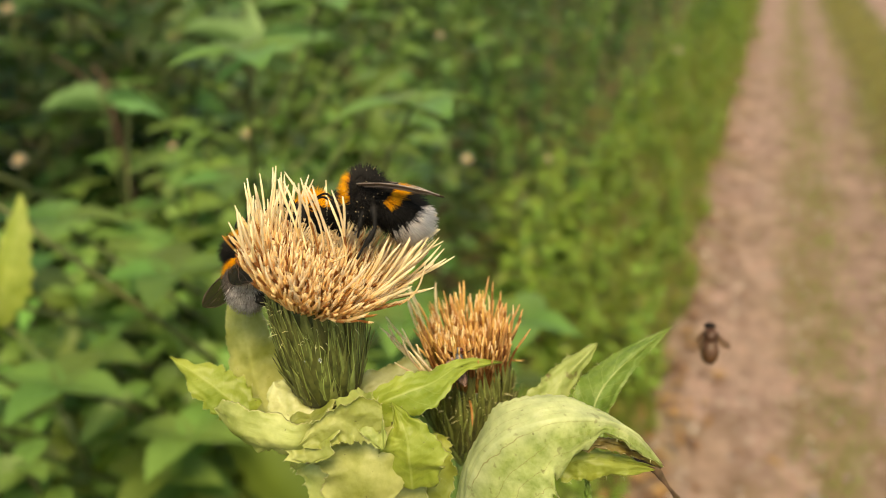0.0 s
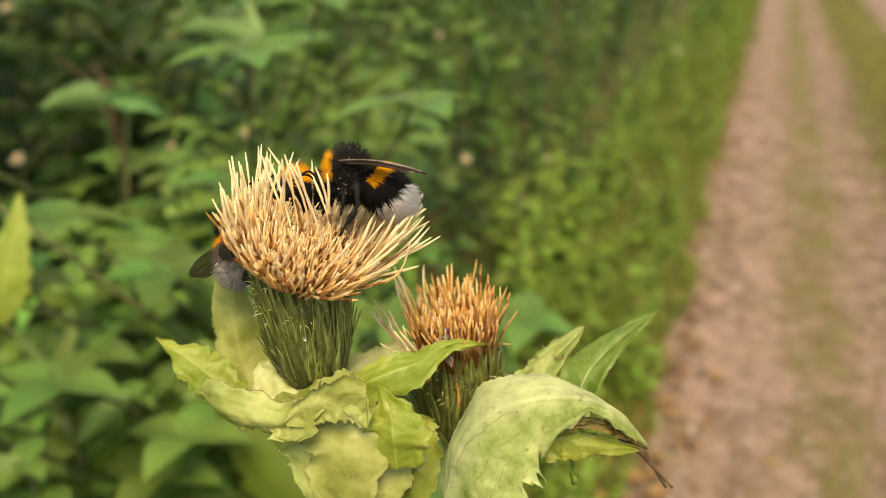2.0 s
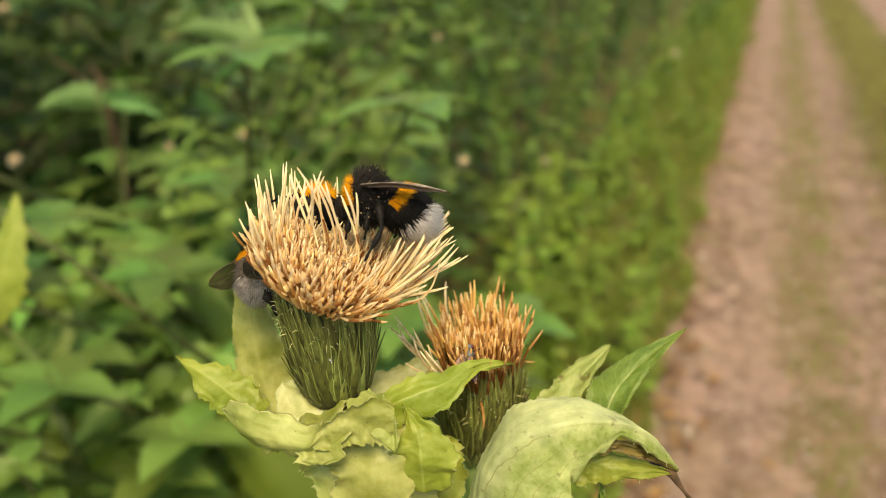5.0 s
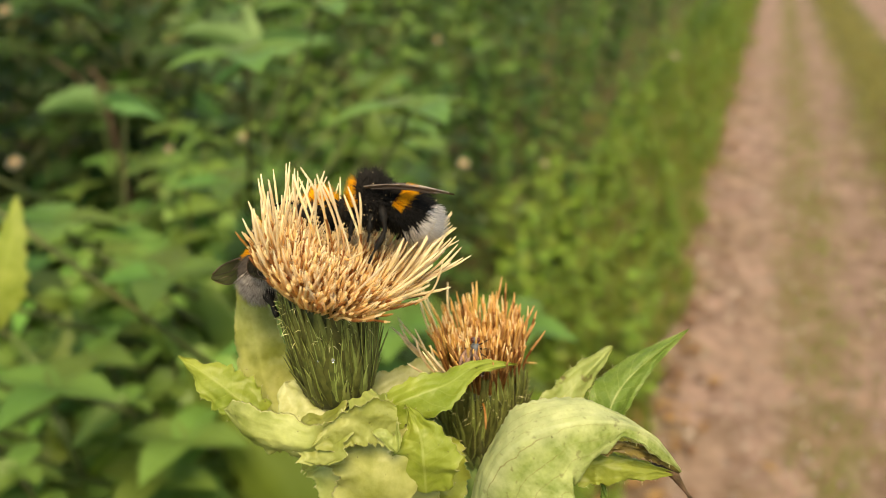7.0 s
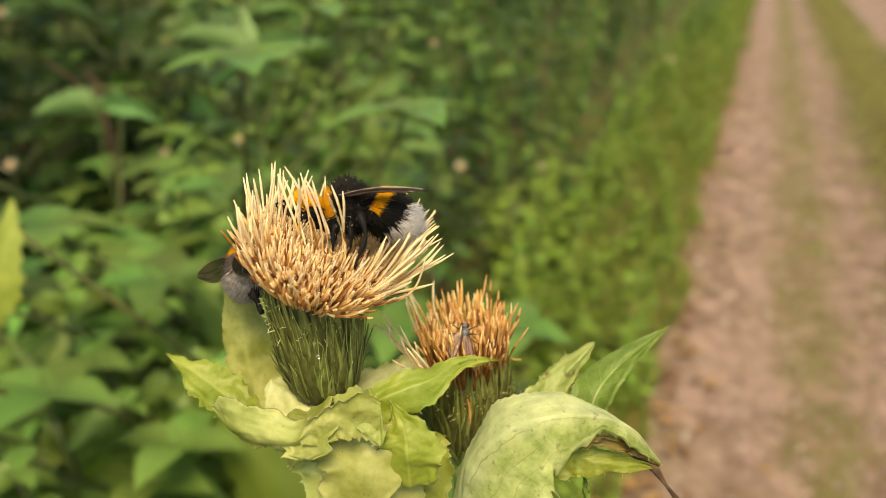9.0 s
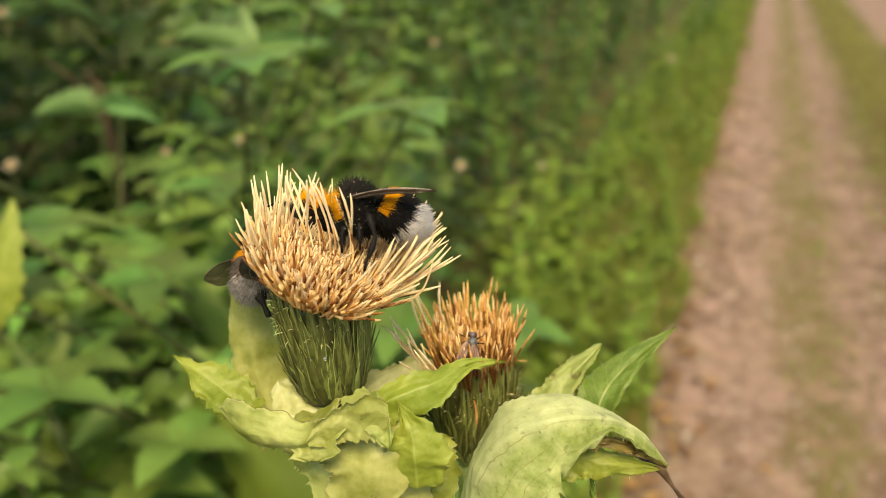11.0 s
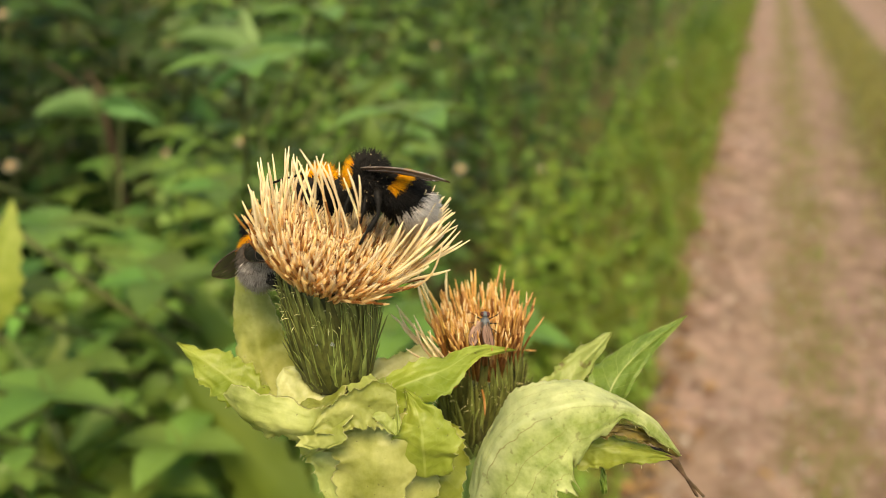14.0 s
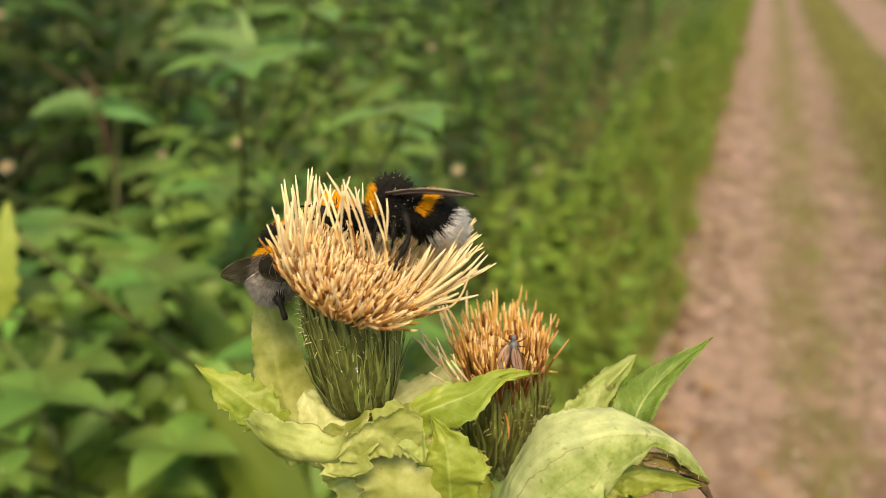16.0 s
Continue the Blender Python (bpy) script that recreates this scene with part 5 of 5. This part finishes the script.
# glossy vein, its colour also paled to imitate sheen along the wing's edge
SHEEN_VEIN = soft_mat("sheen_wing_vein", (0.12, 0.085, 0.07), (0.30, 0.25, 0.22), 800, 0.28, 0.2, spec=0.6)


def wing_edges(s, width):
    """Leading and trailing edge at the share s of the wing's length; both round in to one tip."""
    lead = 0.12 * math.sin(math.pi * min(1, s * 1.05)) * width
    trail = -width * (0.18 + 0.82 * math.sin(math.pi * (0.10 + 0.78 * s)) ** 0.8)
    full = math.sqrt(max(0.0, 1 - max(0, (s - 0.68) / 0.32) ** 2.2))
    tip = -0.36 * width
    return tip + (lead - tip) * full, tip + (trail - tip) * full


def wing(parent, root, way, flat, length, width, label="smoky brown transparent wing", film=None, vein=None):
    """A narrow wing with a rounded tip and a few veins. flat: the wing's normal."""
    way = way.normalized()
    n = (flat - way * flat.dot(way)).normalized()
    side = n.cross(way)
    bm = bmesh.new()
    rows = []
    for i in range(23):
        s = math.sin(i / 22 * math.pi / 2)
        lead, trail = wing_edges(s, width)
        c = root + way * length * s + n * (0.035 * length * math.sin(math.pi * s))
        row = [bm.verts.new(c + side * (lead + (trail - lead) * k / 5) + n * (0.00008 * math.sin(k * 2.4 + s * 9))) for k in range(6)]
        rows.append(row)
    for a, b in zip(rows, rows[1:]):
        for k in range(5):
            bm.faces.new((a[k], a[k + 1], b[k + 1], b[k]))
    for path, r in (([0, 0, 0, 0, 0], 0.00011), ([0, 1, 2, 2, 1], 0.00006), ([0, 2, 3, 4, 4], 0.00005), ([1, 3, 3, 3, 5], 0.00004), ([5, 5, 5, 5, 5], 0.00007)):
        pts = []
        for k, col in enumerate(path):
            s = (0, 0.25, 0.5, 0.75, 0.95)[k]
            lead, trail = wing_edges(s, width)
            pts.append(root + way * length * s + n * (0.035 * length * math.sin(math.pi * s) + 0.00006) + side * (lead + (trail - lead) * col / 5))
        tube(bm, rail(pts, 10), r, 4, mat=1)
    w = part("wing", bm, [film or WING, vein or VEIN], parent, label)
    return w


def leg(parent, pts, r=0.0003, hairy=None, label=""):
    bm = bmesh.new()
    line = rail(pts, 12)
    rad = [r * (0.7 + 0.75 * math.sin(i / 12 * math.pi * 2.6) ** 2) * (1 - 0.7 * (i / 12) ** 1.5) for i in range(13)]
    tube(bm, line, rad, 6)
    if hairy:
        rnd = random.Random(5)
        spots = []
        for i in range(1, 9):
            for _ in range(30):
                d = Vector((rnd.gauss(0, 1), rnd.gauss(0, 1), rnd.gauss(0, 1))).normalized()
                spots.append((line[i] + d * rad[i] * 0.9, d, Vector((0, 0, -0.4))))
        fur(bm, spots, rnd, hairy, 0.00003)
    return part("leg", bm, BLACK, parent, label)


def bumblebee(label, seed, tail_mat, thorax_back, wing_ways, abd_tilt=30, legs=(), hair=1.0, size=1.0, mid_mat=None, pollen=0, film=None, vein=None, slim=1.0, back_off=1.4):
    """Head towards +x, back towards +z, metres. Thorax at the origin. Returns the top-level thing."""
    rnd = random.Random(seed)
    bee = thing("bumblebee", (0, 0, 0), label, "bumblebee", "bumblebees on the flower")
    o = Vector((0, 0, -0.6 * mm * size))
    idm = Matrix.Identity(3)
    tr = (2.7 * mm * size, 3.2 * mm * size, 3.6 * mm * size)
    bm = bmesh.new()
    ellipsoid(bm, o, tr, rough=0.04)
    th = part("thorax", bm, SHELL, bee)
    collar = lambda d: d.x > 0.62 and d.z > -0.1
    bm = bmesh.new()
    back = thorax_back
    fur(bm, [(p, n, Vector((-0.25, 0, 0))) for p, n in shell_points(int(2600 * hair), rnd, o, tr, idm, lambda d: not collar(d) and not (back and d.z > 0.1))], rnd, 1.35 * mm, 0.00006)
    part("black_fur", bm, BLACK, th, "dense black fur")
    bm = bmesh.new()
    fur(bm, [(p, n, Vector((-0.1, 0, 0.1))) for p, n in shell_points(int((1800 if back else 900) * hair), rnd, o, tr, idm, lambda d: collar(d) or (back and d.z > 0.1))], rnd, 1.2 * mm, 0.00006)
    part("orange_fur", bm, ORANGE, th, "golden orange collar of fur")
    if pollen:
        bm = bmesh.new()
        for p, n in shell_points(pollen, rnd, o, tr, idm, lambda d: d.y > -0.2):
            bmesh.ops.create_icosphere(bm, subdivisions=1, radius=0.00006 * rnd.uniform(0.6, 1.2), matrix=Matrix.Translation(p + n * rnd.uniform(0.0004, 0.0012)))
        tagged(part("pollen", bm, STYLE, th, "cream pollen grains caught in the fur"), kind="stuff")
    # abdomen slants down to the tail
    rot = Matrix.Rotation(radians(-abd_tilt), 3, "Y")
    ar = (4.7 * mm * size * slim, 3.7 * mm * size * slim, 3.4 * mm * size * slim)
    ac = rot @ Vector((-3.9 * mm * size, 0, 0)) + Vector((-back_off * mm, 0, -0.2 * mm)) * size
    bm = bmesh.new()
    ellipsoid(bm, ac, ar, rot, 24, 14, 0.02)
    ab = part("abdomen", bm, SHELL, bee)
    lean = rot @ Vector((-0.9, 0, 0.0))
    zones = (("black_fur", BLACK, lambda d: d.x > 0.70, 900, "black fur"),
             ("orange_band", ORANGE, lambda d: 0.36 < d.x <= 0.70 and d.z > 0.0, 1000, "golden orange band of fur"),
             ("dark_band", mid_mat or BLACK, lambda d: -0.46 < d.x <= 0.30 or (0.3 < d.x <= 0.7 and (d.z <= 0.0 or d.x < 0.36)), 2100, "black band of fur"),
             ("tail_fur", tail_mat, lambda d: d.x <= -0.34 - 0.12 * d.z + 0.22 * noise.noise(d * 5), 1900, "whitish tail fur"))
    for nm, mat, test, n, lb in zones:
        bm = bmesh.new()
        fur(bm, [(p, q, lean) for p, q in shell_points(int(n * hair), rnd, ac, ar, rot, test)], rnd, (1.6 if nm == "tail_fur" else 1.3) * mm, 0.00008 if nm == "tail_fur" else 0.00005)
        part(nm, bm, mat, ab, lb)
    # head, eyes, feelers, tongue
    hc = Vector((3.4, 0, -1.7)) * mm * size
    bm = bmesh.new()
    ellipsoid(bm, hc, (1.5 * mm, 1.7 * mm, 2.0 * mm), rough=0.03)
    fur(bm, [(p, n, Vector((0.1, 0, 0))) for p, n in shell_points(int(350 * hair), rnd, hc, (1.5 * mm, 1.7 * mm, 2.0 * mm), idm, lambda d: d.z > -0.4)], rnd, 0.6 * mm, 0.00004)
    hd = part("head", bm, BLACK, bee)
    for sgn in (1, -1):
        bm = bmesh.new()
        ellipsoid(bm, hc + Vector((0.35, 1.35 * sgn, -0.2)) * mm, (0.55 * mm, 0.45 * mm, 1.1 * mm), seg=12, rings=8)
        part("eye", bm, SHELL, hd)
        bm = bmesh.new()
        a = hc + Vector((1.1, 0.5 * sgn, 0.6)) * mm
        tube(bm, rail([a, a + Vector((1.3, 0.7 * sgn, 1.0)) * mm, a + Vector((3.6, 1.6 * sgn, -0.2)) * mm], 8), 0.00016, 5)
        part("antenna", bm, SHELL, hd)
    for root, way, flat, ln, wd in wing_ways:
        wing(bee, Vector(root) * mm * size, Vector(way), Vector(flat), ln * mm, wd * mm, film=film, vein=vein)
    for pts in legs:
        leg(bee, [Vector(q) * mm * size for q in pts], 0.0009 if pts is SIDE_LEG else 0.00042 if pts is LEGS[0] else 0.00037, 0.0007)
    return bee


LEGS = (((-1.4, 2.4, -1.0), (-1.7, 4.2, -1.8), (-1.7, 4.6, -4.0), (-0.7, 4.9, -5.7), (0.3, 5.1, -6.9), (1.1, 5.2, -8.2)),
        ((0.0, 2.2, -1.8), (0.2, 3.6, -2.8), (0.5, 3.8, -4.2), (1.0, 3.6, -5.6)),
        ((1.5, 2.0, -1.8), (2.6, 3.0, -2.6), (3.2, 3.2, -4.2), (3.6, 3.0, -5.4)),
        ((-1.5, -2.2, -2.2), (-2.6, -4.2, -3.2), (-3.4, -4.6, -6.0), (-2.0, -5.0, -8.0)),
        ((0.0, -2.4, -2.4), (0.2, -4.3, -3.6), (0.4, -4.6, -6.2)),
        ((1.5, -2.2, -2.2), (3.0, -3.8, -3.2), (4.2, -4.0, -5.6)))
SIDE_TURN = basis((0.2, 0.8, -0.55), (-0.35, 0.5, 0.75)).transposed()
SIDE_LEG = tuple(SIDE_TURN @ Vector(q) for q in ((0.4, -2.5, 1.0), (1.0, -6.0, 3.4), (0.4, -8.6, 5.6), (1.0, -10.4, 6.2), (1.7, -12.6, 6.0)))
WINGS1 = (((0.2, 2.6, 1.45), (-1.0, 0.20, -0.17), (0.0, -0.42, 1), 11.6, 2.4), ((-0.6, 2.5, 1.2), (-1.0, 0.14, -0.17), (0.0, -0.25, 1), 8.4, 2.0),
          ((0.2, -2.2, 1.2), (-1.0, -0.08, -0.24), (0.0, 0.2, 1), 9.6, 2.4))

bee_main = bumblebee("large black and orange bumblebee with a white tail", 1, WHITE, False, WINGS1, 46, LEGS, size=0.95, pollen=110, vein=SHEEN_VEIN, slim=0.9, back_off=2.1)
bee_side = bumblebee("bumblebee with greyish tail clinging below the florets", 2, GREY, False,
                     ((SIDE_TURN @ Vector((-3.0, -2.0, 2.6)), SIDE_TURN @ Vector((-0.93, -0.34, 0.05)), SIDE_TURN @ Vector((-0.1, -0.3, -0.95)), 6.5, 3.0), ((-1.0, -2.3, 1.9), (-0.8, -0.5, 0.12), (0.1, -0.1, 1), 9.0, 4.6)), 8, LEGS + (SIDE_LEG,), 1.0, 0.86, DUSK, film=DARK_WING)
bee_back = bumblebee("bumblebee with an orange back half hidden among florets", 3, WHITE, True, (), 25, LEGS[3:], 0.8, 0.85)


def flying_insect():
    """A brown honeybee-like insect on the wing; head towards +x."""
    ob = thing("flying_bee", (0, 0, 0), "small reddish brown bee in flight", "bee")
    rnd = random.Random(9)
    bm = bmesh.new()
    ellipsoid(bm, Vector((0, 0, 0)), (1.9 * mm, 1.7 * mm, 1.7 * mm), rough=0.05)
    fur(bm, [(p, n, Vector((-0.2, 0, 0))) for p, n in shell_points(300, rnd, Vector(), (1.9 * mm, 1.7 * mm, 1.7 * mm), Matrix.Identity(3), lambda d: True)], rnd, 0.6 * mm, 0.00006)
    part("thorax", bm, BROWN, ob)
    bm = bmesh.new()
    rot = Matrix.Rotation(radians(-14), 3, "Y")
    ellipsoid(bm, Vector((-3.7, 0, -0.7)) * mm, (3.2 * mm, 2.1 * mm, 2.0 * mm), rot)
    part("abdomen", bm, BROWN, ob)
    bm = bmesh.new()
    ellipsoid(bm, Vector((2.5, 0, -0.4)) * mm, (0.9 * mm, 1.4 * mm, 1.2 * mm))
    part("head", bm, SHELL, ob)
    for sgn in (1, -1):
        wing(ob, Vector((0.4, 1.0 * sgn, 1.2)) * mm, Vector((-0.8, 0.8 * sgn, 0.35)), Vector((0, -0.5 * sgn, 1)), 4.6 * mm, 1.5 * mm, "clear thin wing", CLEAR_WING)
        leg(ob, [Vector(q) * mm for q in ((-1, 1 * sgn, -1.2), (-1.8, 1.8 * sgn, -2.4), (-3.2, 1.6 * sgn, -4.0))], 0.0002)
    return ob


def small_fly():
    ob = thing("fly", (0, 0, 0), "small grey fly with pinkish folded wings", "fly")
    grey = soft_mat("fly_grey", (0.045, 0.05, 0.055), (0.12, 0.135, 0.15), 900, 0.45, 0.2)
    red = soft_mat("fly_eye", (0.05, 0.012, 0.01), (0.10, 0.03, 0.02), 900, 0.3, 0.2)
    bm = bmesh.new()
    ellipsoid(bm, Vector(), (0.95 * mm, 0.75 * mm, 0.75 * mm))
    th = part("thorax", bm, grey, ob)
    rnd = random.Random(4)
    bm = bmesh.new()
    fur(bm, [(p, n, Vector((-0.3, 0, 0))) for p, n in shell_points(60, rnd, Vector(), (0.95 * mm, 0.75 * mm, 0.75 * mm), Matrix.Identity(3), lambda d: d.z > 0)], rnd, 0.5 * mm, 0.00002)
    part("bristles", bm, SHELL, th)
    bm = bmesh.new()
    ellipsoid(bm, Vector((-2.0, 0, -0.2)) * mm, (1.7 * mm, 0.7 * mm, 0.6 * mm))
    part("abdomen", bm, BROWN, ob)
    bm = bmesh.new()
    ellipsoid(bm, Vector((1.25, 0, 0)) * mm, (0.5 * mm, 0.55 * mm, 0.6 * mm))
    hd = part("head", bm, grey, ob)
    for sgn in (1, -1):
        bm = bmesh.new()
        ellipsoid(bm, Vector((1.3, 0.42 * sgn, 0.1)) * mm, (0.42 * mm, 0.32 * mm, 0.5 * mm), seg=12, rings=8)
        part("eye", bm, red, hd)
        wing(ob, Vector((0.1, 0.45 * sgn, 0.6)) * mm, Vector((-1, 0.26 * sgn, 0)), Vector((0, 0.1 * sgn, 1)), 4.2 * mm, 1.4 * mm, "pinkish transparent wing", PINK_WING)
        for k, x in enumerate((0.6, 0, -0.6)):
            leg(ob, [Vector(q) * mm for q in ((x, 0.6 * sgn, -0.4), (x * 1.8, 1.5 * sgn, -0.1), (x * 2.8, 2.4 * sgn, -1.2))], 0.00009)
    return ob


flyer = flying_insect()
fly = small_fly()

# ---- motion ----
# the thistle nods in the wind: seconds, mm to the right, down and away, degrees clockwise
NOD = [
    (0, -2.70, 0.81, 1.58, -0.20), (0.5, -3.58, 0.03, 1.50, -0.21), (1, -4.64, -0.94, 1.35, -0.20), (1.5, -5.16, -1.83, 1.18, -0.16),
    (2, -4.54, -2.10, 1.30, -0.14), (2.5, -3.32, -1.42, 1.20, 0.02), (3, -2.01, 0.11, 0.62, -0.10), (3.5, -0.56, 0.78, 0.02, -0.06),
    (4, -0.25, 1.39, 0.10, -0.12), (6.5, -1.31, -1.55, -0.56, -0.12), (7, 0.0, 0.0, -0.15, 0.0), (7.5, 0.53, 1.11, -0.80, -0.18),
    (8, 0.67, 1.19, -0.32, -0.12), (8.5, -0.58, 0.84, 0.67, -0.14), (9, -1.85, -0.67, 1.50, -0.16), (11.5, -0.46, -0.15, 1.45, -0.13),
    (12, -0.45, 0.57, 0.79, -0.20), (12.5, -0.23, -0.39, 0.35, -0.12), (13, -0.40, -1.29, 0.09, -0.35), (13.5, -0.02, -2.44, 0.0, -0.25),
    (14, 0.41, -2.86, 0.0, -0.25), (14.5, 1.65, -2.68, -0.20, -0.18), (15, 3.30, -1.41, -0.50, -0.22), (15.5, 4.52, -0.31, -1.04, -0.19),
    (16, 4.34, 0.06, -1.80, -0.13)]


def between(rows, t):
    """Values of a table at t, straight from row to row."""
    for a, b in zip(rows, rows[1:]):
        if t <= b[0]:
            k = (t - a[0]) / (b[0] - a[0])
            return [p + (q - p) * k for p, q in zip(a[1:], b[1:])]
    return list(rows[-1][1:])


def nod(t):
    """How the whole plant is moved from its home place at t."""
    x, y, d, r = between(NOD, t)
    pivot = Matrix.Translation((-0.015, -0.010, 0))
    turn = pivot @ Matrix.Rotation(radians(-r), 4, "Z") @ pivot.inverted()
    return HOME @ Matrix.Translation((x * mm, -y * mm, -d * mm)) @ turn @ HOME.inverted()


def facing(x, y, d, way, back, lean=0.0):
    """A pose at a home-view place; way and back: head and back directions as (right, up, toward); lean: degrees clockwise in the view."""
    m = basis(way, back)
    m = Matrix.Rotation(radians(-lean), 3, "Z") @ m
    return Matrix.Translation(at(x, y, d)) @ (CAM3 @ m).to_4x4()


# seconds, place of the thorax in the home view, lean of the body
CRAWL_MAIN = [(0, 674, 336, 4), (0.5, 673, 336, 5), (1.5, 672, 334, 5), (2.5, 670, 337, 3), (3.5, 666, 340, 1), (4.2, 662, 342, 0), (6.5, 659, 345, 1), (7, 658, 346, 0),
              (8, 652, 356, -4), (9, 646, 362, -8), (11.5, 646, 363, -9), (12.5, 648, 362, -8), (13.5, 654, 350, 0), (14.5, 652, 339, 9), (15.2, 650, 343, 4), (16, 650, 346, -3)]
CRAWL_SIDE = [(0, 450, 442, -27), (1.5, 462, 436, -20), (2.5, 470, 432, -16), (3.5, 474, 430, -14), (7, 480, 428, -4), (9, 478, 428, -4), (11.5, 476, 432, -4), (12.5, 473, 437, -6), (14.5, 466, 428, -19), (16, 468, 418, 0)]
CRAWL_BACK = [(0, 578, 370, 0), (1.5, 573, 364, 0), (3.5, 576, 356, 0), (7, 568, 370, 0), (9, 564, 376, 0), (12.5, 568, 364, 0), (14.5, 572, 352, 0), (16, 556, 368, 0)]
CRAWL_FLY = [(0, 836, 638), (4.2, 838, 634), (6.3, 840, 622), (7, 841, 617), (8, 846, 606), (9, 851, 597), (11.3, 851, 616), (12.5, 850, 621), (13.5, 858, 604), (14.5, 862, 590), (16, 867, 598)]
# seconds, place in the view, depth in mm, head's way (right, up, toward)
FLIGHT = [(0, 1250, 605, 168, (0.1, 1.0, -0.3)), (0.1, 1340, 577, 172, (-0.55, 0.8, -0.2)), (0.2, 1434, 516, 181, (-0.6, 0.75, -0.2)),
          (0.3, 1499, 459, 189, (-0.7, 0.7, -0.3)), (0.4, 1542, 405, 202, (-0.8, 0.55, -0.3)), (0.5, 1560, 365, 218, (-0.9, 0.4, -0.2)),
          (0.6, 1555, 342, 235, (-0.95, 0.3, 0.2)), (0.7, 1508, 315, 244, (-0.95, 0.2, 0.3)), (0.8, 1448, 311, 244, (-1.0, 0.0, 0.5)),
          (0.9, 1380, 344, 227, (-0.9, 0.1, 0.5)), (1.0, 1277, 410, 206, (-0.8, 0.4, 0.5)), (1.1, 1180, 439, 189, (-0.7, 0.5, 0.5)),
          (1.2, 1084, 441, 172, (-0.6, 0.6, 0.5)), (1.3, 1039, 439, 160, (-0.8, 0.5, 0.3)), (1.4, 989, 437, 151, (-0.8, 0.5, 0.2)),
          (1.5, 925, 435, 144, (-0.75, 0.6, 0.1)), (1.6, 869, 400, 139, (-0.8, 0.5, 0.1)), (1.7, 828, 347, 130, (-0.85, 0.4, 0.1)),
          (1.8, 792, 319, 122, (-0.85, 0.45, 0.1)), (1.9, 731, 318, 118, (-0.9, 0.3, 0.1)), (2.0, 665, 372, 118, (-0.9, -0.2, 0.1)),
          (2.2, 630, 440, 118, (-0.9, -0.2, 0.1))]


def motions():
    base = Matrix.Translation(FOOT)
    walk(thistle, [(r[0], nod(r[0]) @ base) for r in NOD])
    times = sorted({r[0] for r in NOD})
    for ob, rows, depth, way, back in ((bee_main, CRAWL_MAIN, 91.5, (-1.0, -0.12, -0.05), (-0.05, 1, 0.28)),
                                       (bee_side, CRAWL_SIDE, 104, (0.2, 0.8, -0.55), (-0.35, 0.5, 0.75)),
                                       (bee_back, CRAWL_BACK, 102, (-0.5, 0.15, 0.75), (0.0, 1.0, -0.3))):
        walk(ob, [(t, nod(t) @ facing(*between(rows, t)[:2], depth, way, back, between(rows, t)[2])) for t in times])
    walk(fly, [(t, nod(t) @ facing(*between(CRAWL_FLY, t), 104.0, (0.03, 1, -0.15), (0.05, 0.25, 1))) for t in times])
    rows = [(t, facing(x, y, d, w, (0, 0.6, 0.8) if abs(w[1]) > 0.5 else (0.1, 1, 0.4))) for t, x, y, d, w in FLIGHT]
    rest = facing(630, 440, 117, (-0.9, -0.2, 0.1), (0.1, 1, 0.4))
    rows = rows[:-1] + [(2.2, nod(2.2) @ rest)] + [(t, nod(t) @ rest) for t in times if t > 2.3]
    walk(flyer, rows)


motions()
